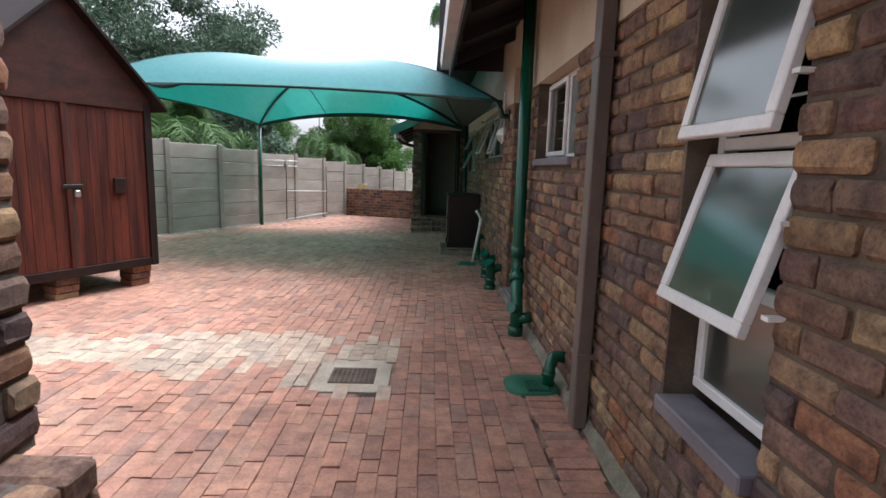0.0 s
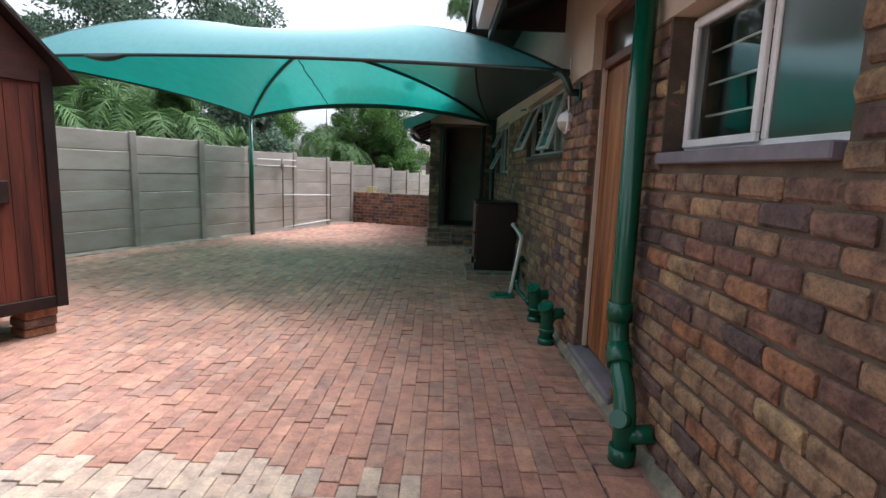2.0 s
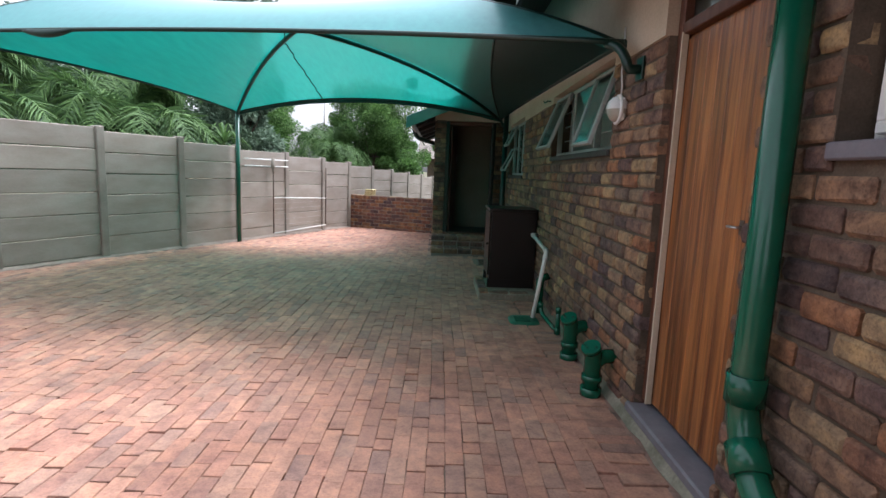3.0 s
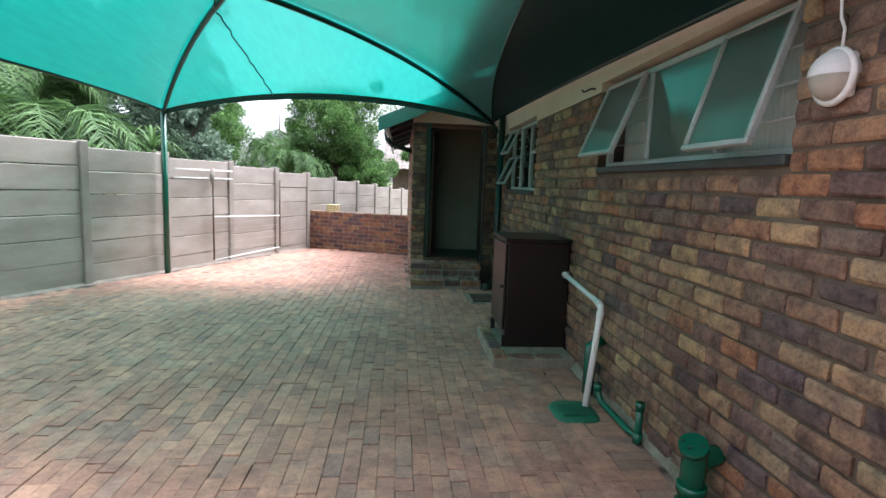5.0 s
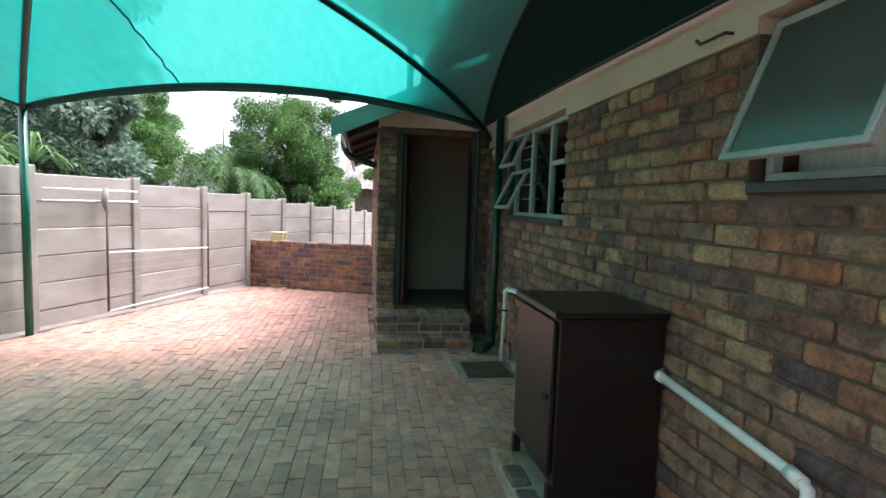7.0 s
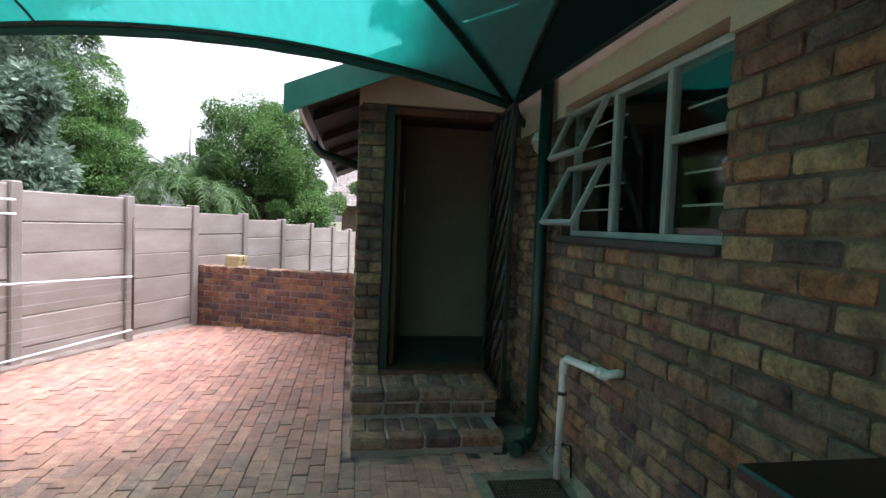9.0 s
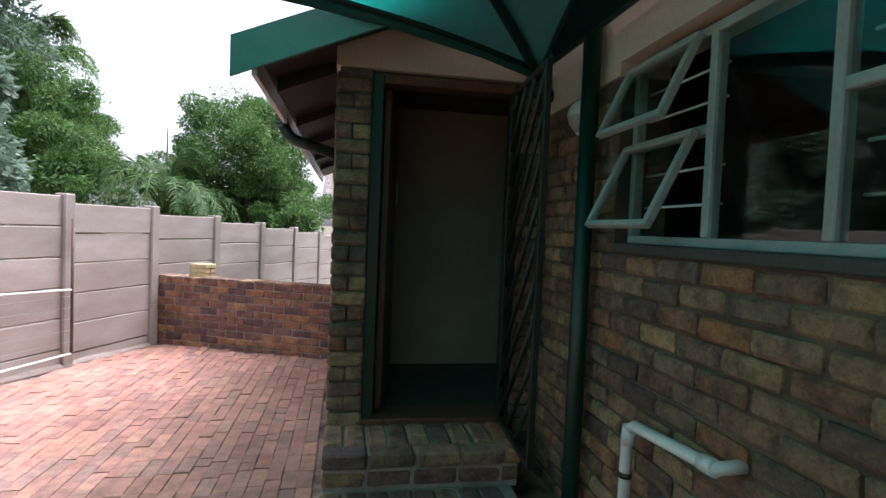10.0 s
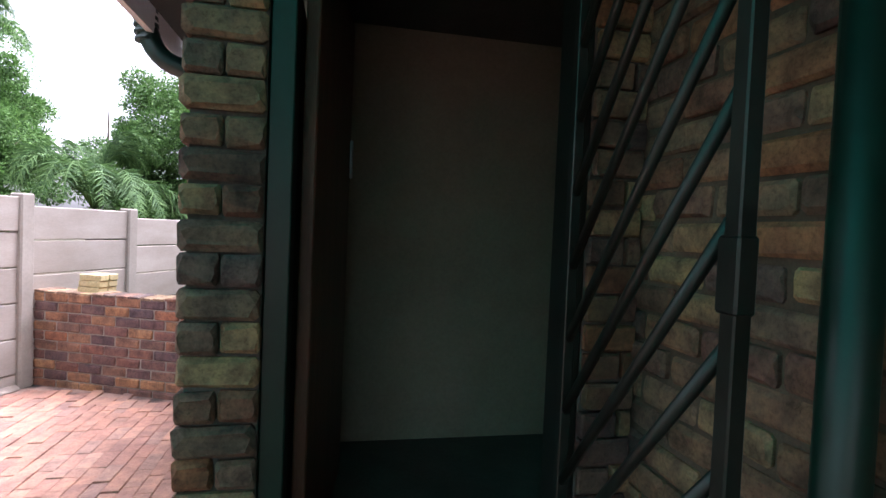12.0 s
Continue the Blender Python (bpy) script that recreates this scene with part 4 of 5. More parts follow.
cab = thing("gas_cabinet", (0, 0, 0.03), "dark brown metal cabinet with one door on a plinth", "cabinet")
part("body", boxed(0.372, 0.885, 10.235, 10.82, 0.09, 0.88, bevel=0.006), M_CABINET, cab)
part("top", boxed(0.34, 0.893, 10.215, 10.835, 0.88, 0.91, bevel=0.006), M_CABINET, cab)
cd = part("cabinet_door", boxed(0.35, 0.37, 10.26, 10.8, 0.14, 0.86, bevel=0.005), M_CABINET, cab)
part("handle", tubed([(0.35, 10.30, 0.5), (0.325, 10.30, 0.5)], 0.014, 10), M_DARKSTEEL, cd)
for y in (10.235, 10.78):
    for x in (0.352, 0.845):
        part("leg", boxed(x, x + 0.04, y, y + 0.04, 0.0, 0.1), M_CABINET, cab)
part("side_skirt", boxed(0.372, 0.885, 10.237, 10.25, 0.0, 0.1), M_CABINET, cab)

# ---- pipes and drains ----
def downpipe(name, pts, r, label, mat, collars=()):
    t = thing(name, (0, 0, 0), label, "pipe")
    part("pipe", tubed(pts, r, 16), mat, t)
    for a, b in collars:
        part("collar", tubed([a, b], r * 1.22, 16), mat, t)
    return t


dp = downpipe("soil_pipe", [(0.82, 6.005, 2.75), (0.82, 6.005, 0.62), *arc((0.82, 6.005, 0.58), (0.82, 5.975, 0.45), (0.80, 5.865, 0.38), 5), *arc((0.79, 5.785, 0.33), (0.78, 5.715, 0.26), (0.78, 5.705, 0.18), 5), (0.78, 5.705, -0.02)], 0.052, "glossy green cast soil pipe with an offset bend", M_GREEN,
              (((0.82, 6.005, 0.6), (0.82, 6.005, 0.7)), ((0.815, 5.965, 0.47), (0.80, 5.885, 0.40)), ((0.78, 5.705, -0.02), (0.78, 5.705, 0.07))))
part("access_eye", tubed([(0.78, 5.705, 0.2), (0.72, 5.635, 0.24)], 0.042, 14), M_GREEN, dp)
part("branch", tubed([(0.78, 5.705, 0.12), (0.9, 5.655, 0.16)], 0.045, 14), M_GREEN, dp)

bp = thing("square_downpipe", (0, 0, 0), "square grey-brown painted metal downpipe on the brick wall", "pipe")
part("pipe", boxed(0.81, 0.885, 4.06, 4.16, ground_z(4), 2.68, bevel=0.006), M_BROWNPIPE, bp)
for z in (0.4, 1.9):
    part("strap", boxed(0.805, 0.905, 4.05, 4.17, z, z + 0.025, bevel=0.002), M_BROWNPIPE, bp)

cp = downpipe("corner_downpipe", [(0.83, 13.25, 2.35), (0.83, 13.25, 0.05), *arc((0.83, 13.25, 0.03), (0.825, 13.21, -0.05), (0.72, 13.12, -0.04), 5)], 0.042, "dark green round downpipe in the wall corner", M_GREEN_D, (((0.72, 13.12, -0.04), (0.66, 13.07, -0.035)),))


def bend(y, x, h, label):
    t = thing("rodding_eye", (x, y, ground_z(y)), label, "drain pipe", "green rodding eyes along the wall")
    part("pipe", tubed([(0, 0, -0.02), (0, 0, h * 0.72), (-0.006, -0.008, h * 0.86), (-0.02, -0.02, h * 0.98)], 0.054, 16), M_GREEN, t)
    part("branch", tubed([*arc((0.0, 0, h * 0.5), (0.02, 0.01, h * 0.78), (0.09, 0.015, h * 0.8), 5), (0.135, 0.02, h * 0.8)], 0.046, 14), M_GREEN, t)
    part("collar", tubed([(0, 0, -0.01), (0, 0, 0.05)], 0.066, 16), M_GREEN, t)
    part("collar", tubed([(0, 0, h * 0.3), (0, 0, h * 0.42)], 0.064, 16), M_GREEN, t)
    cap = part("cap", tubed([(-0.018, -0.018, h * 0.96), (-0.03, -0.028, h * 1.04)], 0.061, 16), M_GREEN, t)
    for k in range(4):
        a = math.pi / 4 + k * math.pi / 2
        part("bolt", tubed([(-0.03 + 0.04 * math.cos(a), -0.025 + 0.04 * math.sin(a), h * 1.03), (-0.032 + 0.04 * math.cos(a), -0.027 + 0.04 * math.sin(a), h * 1.075)], 0.008, 6), M_GREEN, cap)


bend(7.47, 0.77, 0.31, "glossy green drain bend standing beside the brick wall")
bend(8.12, 0.79, 0.32, "glossy green drain bend standing beside the brick wall")

wp = downpipe("waste_pipe", [(0.9, 10.25, 0.66), (0.84, 10.2, 0.66), (0.835, 9.42, 0.60), (0.83, 9.37, 0.585), (0.812, 9.345, 0.5), (0.705, 9.2, -0.03)], 0.02, "white plastic waste pipe bent down the wall to a drain", M_PVC,
              (((0.836, 9.45, 0.602), (0.832, 9.39, 0.592)), ((0.824, 9.358, 0.56), (0.814, 9.347, 0.51)), ((0.835, 10.16, 0.657), (0.84, 10.2, 0.66))))
wp2 = downpipe("waste_pipe", [(0.91, 12.26, 0.685), (0.825, 12.27, 0.675), (0.825, 12.71, 0.635), (0.825, 12.74, 0.61), (0.825, 12.76, 0.56), (0.81, 12.74, -0.06)], 0.022, "white plastic waste pipe bent down the wall to a drain", M_PVC,
               (((0.825, 12.27, 0.675), (0.825, 12.33, 0.67)), ((0.825, 12.755, 0.55), (0.825, 12.745, 0.62))))
for z in (0.42, 0.13):
    part("clip", tubed([(0.82, 12.752, z), (0.82, 12.752, z + 0.018)], 0.027, 12), M_DARKSTEEL, wp2, "dark pipe clip")
part("tie_wire", tubed([(0.79, 12.73, 0.14), (0.74, 12.7, 0.15), (0.72, 12.69, 0.12), (0.74, 12.68, 0.1)], 0.004, 6), M_DARKSTEEL, wp2)
part("tie_wire", tubed([(0.82, 12.75, 0.135), (0.88, 12.73, 0.13), (0.885, 12.72, -0.05)], 0.006, 6), M_DARKSTEEL, wp2)

gp = downpipe("green_waste_pipe", [(0.84, 8.74, 0.19), (0.84, 8.74, 0.0), (0.825, 8.83, -0.01), (0.79, 9.14, 0.02), (0.78, 9.18, 0.05), (0.775, 9.19, 0.12)], 0.021, "low green waste pipe along the foot of the wall", M_GREEN,
              (((0.84, 8.74, 0.15), (0.84, 8.74, 0.2)), ((0.84, 8.74, -0.04), (0.84, 8.74, 0.02)), ((0.775, 9.19, 0.08), (0.775, 9.19, 0.13))))
part("riser", tubed([(0.80, 9.42, -0.03), (0.80, 9.42, 0.3), (0.88, 9.44, 0.34)], 0.04, 12), M_GREEN, gp)


def gully(y, x, wx, wy, gx, gy, label, mat):
    """A painted cement apron with a small mesh grate let into it."""
    t = thing("drain_gully", (x, y, ground_z(y)), label, "drain")
    bm = bmesh.new()
    rings = []
    for k, (s, z) in enumerate(((1.05, -0.01), (1.0, 0.012), (0.93, 0.022), (0.5, 0.024))):
        rings.append([bm.verts.new((s * wx * math.copysign(abs(math.cos(a)) ** 0.55, math.cos(a)), s * wy * math.copysign(abs(math.sin(a)) ** 0.55, math.sin(a)), z)) for a in (q * math.pi / 16 + 0.03 for q in range(32))])
    for r0, r1 in zip(rings, rings[1:]):
        for q in range(32):
            bm.faces.new((r0[q], r0[(q + 1) % 32], r1[(q + 1) % 32], r1[q])).smooth = True
    bm.faces.new(rings[-1])
    part("apron", bm, mat, t, "green painted cement apron")
    part("pit", boxed(gx - 0.07, gx + 0.07, gy - 0.075, gy + 0.075, 0.02, 0.027), M_ROPE, t)
    for k in range(8):
        part("grate_bar", boxed(gx - 0.07 + k * 0.019, gx - 0.063 + k * 0.019, gy - 0.078, gy + 0.078, 0.026, 0.034), mat, t)
        part("grate_bar", boxed(gx - 0.073, gx + 0.073, gy - 0.072 + k * 0.0195, gy - 0.065 + k * 0.0195, 0.027, 0.0345), mat, t)
    return t


g1 = gully(4.62, 0.7, 0.165, 0.15, 0.03, -0.05, "green painted cement drain apron with a small mesh grate", M_GREEN_P)
part("waste_bend", tubed([(0.10, -0.04, 0.03), (0.10, -0.03, 0.1), *arc((0.105, -0.03, 0.12), (0.12, 0.02, 0.2), (0.17, 0.03, 0.19), 5), (0.225, 0.03, 0.18)], 0.036, 12), M_GREEN, g1)
part("collar", tubed([(0.10, -0.03, 0.085), (0.102, -0.03, 0.115)], 0.043, 12), M_GREEN, g1)
gully(9.14, 0.61, 0.14, 0.15, -0.02, -0.02, "green painted cement drain apron with a small mesh grate", M_GREEN_P)

mat3 = thing("drain_grating", (0.61, 12.55, ground_z(12.55) + 0.004), "dark metal mesh grating in a pale cement apron", "drain")
part("apron", boxed(-0.27, 0.29, -0.3, 0.34, -0.03, 0.0015, bevel=0.004), M_MOSSY, mat3, "pale mossy cement apron")
part("pit", boxed(-0.19, 0.19, -0.21, 0.21, -0.02, 0.003), M_ROPE, mat3)
part("rim", boxed(-0.2, -0.185, -0.22, 0.22, 0.001, 0.013), M_DARKSTEEL, mat3)
part("rim", boxed(0.185, 0.2, -0.22, 0.22, 0.001, 0.013), M_DARKSTEEL, mat3)
for k in range(20):
    part("bar", boxed(-0.183 + k * 0.019, -0.176 + k * 0.019, -0.215, 0.215, 0.004, 0.0125), M_IRON, mat3)
for k in range(14):
    part("bar", boxed(-0.185, 0.185, -0.215 + k * 0.0325, -0.207 + k * 0.0325, 0.005, 0.0135), M_IRON, mat3)

mh = thing("manhole_cover", (-0.44, 4.73, ground_z(4.73)), "small rusted iron inspection cover in a cement surround", "manhole cover")
part("surround", boxed(-0.24, 0.24, -0.24, 0.22, -0.03, 0.004, bevel=0.003), M_CEMENT, mh, "pale cement surround")
cv = part("cover", boxed(-0.145, 0.145, -0.12, 0.13, -0.02, 0.009, bevel=0.002), M_IRON, mh)
for i in range(9):
    for j in range(8):
        part("stud", boxed(-0.13 + i * 0.031, -0.112 + i * 0.031, -0.108 + j * 0.029, -0.09 + j * 0.029, 0.009, 0.0125), M_IRON, cv)

# airbricks, wall lamps, hook
def airbrick(y, z):
    t = thing("air_brick", (FX, y, z), "red clay air brick with small holes", "vent")
    part("surround", boxed(-0.006, 0.01, -0.075, 0.075, -0.07, 0.07), M_PAVER, t)
    for i in range(5):
        for j in range(5):
            part("hole", boxed(-0.0085, -0.004, -0.066 + i * 0.027, -0.05 + i * 0.027, -0.06 + j * 0.025, -0.046 + j * 0.025), M_ROPE, t)


airbrick(4.96, 0.12)
airbrick(9.62, 0.27)


def wall_lamp(y, z, label):
    t = thing("bulkhead_lamp", (FX, y, z), label, "wall lamp", "white bulkhead lamps")
    bm = bmesh.new()
    bmesh.ops.create_uvsphere(bm, u_segments=20, v_segments=12, radius=1.0)
    for v in bm.verts:
        v.co = Vector((-0.03 + v.co.x * 0.066, v.co.y * 0.074, v.co.z * 0.078))
    part("diffuser", bm, M_LAMP, t, "opal glass bowl", True)
    part("ring", tube(bmesh.new(), [(-0.03, 0.077 * math.cos(a), 0.083 * math.sin(a)) for a in (k * math.pi / 12 for k in range(25))], 0.012, 8, False), M_WHITE, t)
    part("base", boxed(-0.03, 0.0, -0.066, 0.066, -0.07, 0.07, bevel=0.01), M_WHITE, t)
    bm = bmesh.new()
    bmesh.ops.create_uvsphere(bm, u_segments=20, v_segments=12, radius=1.0)
    bmesh.ops.delete(bm, geom=[v for v in bm.verts if v.co.z < -0.01], context="VERTS")
    for v in bm.verts:
        v.co = Vector((-0.03 + v.co.x * 0.071, v.co.y * 0.079, v.co.z * 0.085))
    part("hood", bm, M_WHITE, t, "white half hood", True)


wall_lamp(7.72, 1.755, "white bulkhead wall lamp on the brick wall")
wall_lamp(13.42, 1.945, "white bulkhead wall lamp in the dark corner")
part("cable", tubed([(-0.014, 0, 0.07), (-0.016, -0.004, 0.15), (-0.014, 0.018, 0.19), (-0.016, 0.022, 0.24), (-0.018, 0.018, 0.5)], 0.0055, 6), M_WHITE, bpy.data.objects["bulkhead_lamp"])
hook = tagged(linked("wall_hook", tubed([(FX + 0.01, 9.95, 2.1), (0.86, 9.95, 2.1), (0.86, 10.1, 2.1), (0.85, 10.12, 2.12)], 0.007, 6), M_DARKSTEEL), "thin rusty wire hook on the wall", "hook")

# folding washing line on the fence
FD = Vector((0.3904, 0.9207, 0))
FN = Vector((0.9207, -0.3904, 0))


def on_fence(s, off, z):
    p = Vector((-3.99, 14.17, 0)) + FD * s + FN * off
    return (p.x, p.y, z)


line = thing("folding_washing_line", (0, 0, 0), "white folded wall washing line against the concrete fence", "washing line")
for z in (1.43, 1.3):
    part("rail", tubed([on_fence(0.02, 0.1, z), on_fence(1.25, 0.1, z)], 0.011, 8), M_WHITE, line)
part("arm", tubed([on_fence(0.78, 0.12, 1.45), on_fence(0.78, 0.12, -0.04)], 0.014, 8), M_IRON, line)
part("arm", tubed([on_fence(2.55, 0.12, 1.3), on_fence(2.55, 0.12, 0.0)], 0.014, 8), M_IRON, line)
part("rail", tubed([on_fence(0.78, 0.12, -0.04), on_fence(2.55, 0.12, 0.0)], 0.011, 8), M_WHITE, line)
part("rail", tubed([on_fence(0.78, 0.12, 0.68), on_fence(2.55, 0.12, 0.62)], 0.011, 8), M_WHITE, line)
for k in range(5):
    z = 0.12 + k * 0.11
    part("cord", tubed([on_fence(0.78, 0.12, z), on_fence(2.55, 0.12, z)], 0.0014, 5), M_STEEL, line)
part("peg_bag", tubed([on_fence(0.74, 0.15, 1.46), on_fence(0.72, 0.16, 1.3), on_fence(0.74, 0.15, 1.22), on_fence(0.76, 0.15, 1.15)], [0.03, 0.04, 0.026, 0.006], 8), M_POST, line, "faded cloth tied round the rail")

stack = thing("yellow_bricks", (-2.05, 17.53, 0.655), "small stack of yellow bricks on the low wall", "bricks", "", lw_turn)
for k in range(3):
    for j in range(2):
        part("loose_brick", boxed(-0.11 + 0.01 * k, 0.11 + 0.008 * k, j * 0.1, j * 0.1 + 0.09, k * 0.055, k * 0.055 + 0.052, bevel=0.005), M_YELLOW, stack)

# brick pier and low gate wall beside the start
PX, PY0, PY1, BASEX, BASEZ = -0.965, 2.58, 2.8, -0.79, 0.63
gate_wall = fixed(linked("wall_gate", boxed(-3.2, BASEX - 0.014, 2.42, 2.74, -0.1, BASEZ - 0.012), M_MORTAR_GREY), "low brick gate wall with a worn top")
pier = fixed(linked("wall_pier", boxed(-3.2, PX - 0.014, PY0 + 0.014, PY1 - 0.01, BASEZ - 0.012, 2.7), M_MORTAR_GREY), "brown face-brick gate pier")
fixed(linked("wall_behind", boxed(-11.8, 1.15, -4.2, -4.0, -0.3, 2.2), M_MORTAR))
fixed(linked("wall_house_end", boxed(1.15, 4.6, -4.2, -4.0, -0.3, 3.3), M_MORTAR))


# ---- neighbours and trees ----
nb = thing("neighbour_house", (1.5, 33.0, -0.5), "neighbouring house with a brown tiled roof", "house")
part("wall", boxed(-2.5, 6, 0, 8, 0, 2.6), M_MORTAR, nb)
nroof = part("roof", boxed(-2.8, 6.5, 3.9, 4.1, 4.6, 4.86), M_ROOFTILE, nb)
verts, faces = [], []
for r in range(16):
    for c in range(12, 44):
        x0, y0 = -6.6 + c * 0.3, -0.7 + r * 0.3
        z0 = 2.5 + r * 0.153
        for q in range(4):
            xa, xb = x0 + q * 0.075, x0 + (q + 1) * 0.075
            za, zb = 0.03 * math.sin(math.pi * q / 4), 0.03 * math.sin(math.pi * (q + 1) / 4)
            b = len(verts)
            verts += [(xa, y0, z0 + za), (xb, y0, z0 + zb), (xb, y0 + 0.33, z0 + 0.16 + zb), (xa, y0 + 0.33, z0 + 0.16 + za), (xa, y0, z0 + za - 0.03), (xb, y0, z0 + zb - 0.03)]
            faces += [(b, b + 1, b + 2, b + 3), (b + 4, b + 5, b + 1, b)]
me = bpy.data.meshes.new("roof_tiles")
me.from_pydata(verts, [], faces)
me.materials.append(M_ROOFTILE)
tiles = new("roof_tiles", me)
tiles.parent = nb
tagged(tiles, "brown roof tiles in rows", "", "", "stuff")


def leaf_cloud(rnd, clumps, per, size, spread, droop=0.0, aspect=2.4):
    """Small pointed leaves scattered on the shells of clumps (centre, radii)."""
    verts, faces = [], []
    for c, r in clumps:
        for _ in range(per):
            d = Vector((rnd.gauss(0, 1), rnd.gauss(0, 1), rnd.gauss(0, 1))).normalized()
            k = rnd.triangular(0.45, 1.22, 0.95) if rnd.random() < 0.85 else rnd.uniform(0.2, 0.6)
            p = Vector(c) + Vector((d.x * r[0], d.y * r[1], d.z * r[2])) * k
            ax = (d + Vector((rnd.uniform(-1, 1), rnd.uniform(-1, 1), rnd.uniform(-1, 1) - droop)) * spread).normalized()
            sd = ax.cross(Vector((rnd.uniform(-1, 1), rnd.uniform(-1, 1), rnd.uniform(-1, 1)))).normalized()
            s = size * rnd.uniform(0.6, 1.3)
            b = len(verts)
            verts += [p[:], (p + ax * s * 0.5 + sd * s / aspect / 2)[:], (p + ax * s)[:], (p + ax * s * 0.5 - sd * s / aspect / 2)[:]]
            faces.append((b, b + 1, b + 2, b + 3))
    return verts, faces


def crown_clumps(rnd, centre, radii, count, size):
    """Clumps gathered into a few lobes, so that the outline is uneven and has gaps."""
    lobes = []
    for k in range(max(6, count // 9)):
        a, z = 2.4 * k + rnd.uniform(-0.4, 0.4), rnd.uniform(-0.75, 0.95)
        r = math.sqrt(max(0.1, 1 - z * z)) * rnd.uniform(0.5, 0.85)
        lobes.append((Vector((math.cos(a) * r, math.sin(a) * r, z * 0.85)), rnd.uniform(0.34, 0.58)))
    out = []
    for k in range(count):
        lobe, spread_ = lobes[k % len(lobes)]
        d = lobe + Vector((rnd.gauss(0, 0.6), rnd.gauss(0, 0.6), rnd.gauss(0, 0.5))) * spread_
        s = size * rnd.uniform(0.5, 1.4)
        out.append((Vector(centre) + Vector((d.x * radii[0], d.y * radii[1], d.z * radii[2])), (s, s, s * rnd.uniform(0.55, 0.9))))
    return out


def tree(at, height, radii, count, clump, per, leaf, material, label, seed, name="tree", droop=0.2, low=0.35):
    rnd = random.Random(seed)
    t = thing(name, at, label, "tree" if name == "tree" else "shrub")
    top = height - radii[2]
    limbs = tubed([(0, 0, -0.3), (0.05, 0.03, top * 0.5), (0.0, 0.1, top)], [0.05 * height / 3, 0.04 * height / 3, 0.02 * height / 3], 8)
    cl = crown_clumps(rnd, (0, 0, top), radii, count, clump)
    for c, _ in cl[:: max(1, len(cl) // 14)]:
        st_ = Vector((0, 0, top * rnd.uniform(low, 0.8)))
        tube(limbs, arc(st_, st_.lerp(c, 0.4) + Vector((0, 0, 0.2)), c, 4), [0.02 * height / 3, 0.017 * height / 3, 0.013 * height / 3, 0.009 * height / 3, 0.005], 6)
    part("trunk", limbs, M_BARK, t)
    v, f = leaf_cloud(rnd, cl, per, leaf, 0.8, droop)
    me = bpy.data.meshes.new("crown")
    me.from_pydata(v, [], f)
    me.materials.append(material)
    cr = new("crown", me)
    cr.parent = t
    return t


def palm(at, trunk, fronds, length, material, label, seed, spread=1.0, leaflets=58, width=0.46, rise=1.15):
    """A feather palm: arching fronds with two rows of long, thin, hanging leaflets."""
    rnd = random.Random(seed)
    t = thing("palm", at, label, "palm")
    part("trunk", tubed([(0, 0, -0.3), (0.03, 0, trunk * 0.5), (0, 0, trunk)], [0.16, 0.13, 0.14], 10), M_BARK, t)
    verts, faces = [], []
    ribs = bmesh.new()
    for i in range(fronds):
        a = 2 * math.pi * (i * 0.382 + rnd.uniform(-0.04, 0.04))
        el = 0.3 + ((i * 0.618) % 1.0) * rise
        L = length * rnd.uniform(0.8, 1.12)
        out = Vector((math.cos(a), math.sin(a), 0))
        p0 = Vector((0, 0, trunk))
        ctrl = p0 + out * L * 0.6 * math.cos(el) * spread + Vector((0, 0, L * (0.3 + 0.75 * math.sin(el))))
        p1 = p0 + out * L * (0.95 - 0.45 * math.sin(el)) * spread + Vector((0, 0, L * (-0.38 + 0.85 * math.sin(el))))
        line_ = arc(p0, ctrl, p1, leaflets)
        tube(ribs, line_[::6] + [line_[-1]], [0.02 * (1 - 0.8 * k / len(line_[::6])) for k in range(len(line_[::6]) + 1)], 4, False)
        for k in range(5, leaflets + 1):
            p = line_[k]
            d = (line_[k] - line_[k - 1]).normalized()
            sd = d.cross(Vector((0, 0, 1))).normalized()
            w = width * length / 2 * math.sin(math.pi * min(1, 0.15 + 0.82 * k / leaflets)) ** 0.5
            for s in (-1, 1):
                ww = w * rnd.uniform(0.75, 1.15)
                tip = p + sd * s * ww * 0.72 + d * ww * rnd.uniform(0.35, 0.9) + Vector((0, 0, ww * rnd.uniform(-0.7, 0.15)))
                b = len(verts)
                e = d * 0.0044 * length
                mid = p.lerp(tip, 0.45) + Vector((0, 0, 0.06 * ww))
                verts += [(p - e)[:], (p + e)[:], (mid + e * 1.3)[:], tip[:], (mid - e * 1.3)[:]]
                faces.append((b, b + 1, b + 2, b + 3, b + 4))
    part("ribs", ribs, material, t)
    me = bpy.data.meshes.new("fronds")
    me.from_pydata(verts, [], faces)
    me.materials.append(material)
    fr = new("fronds", me)
    fr.parent = t
    return t


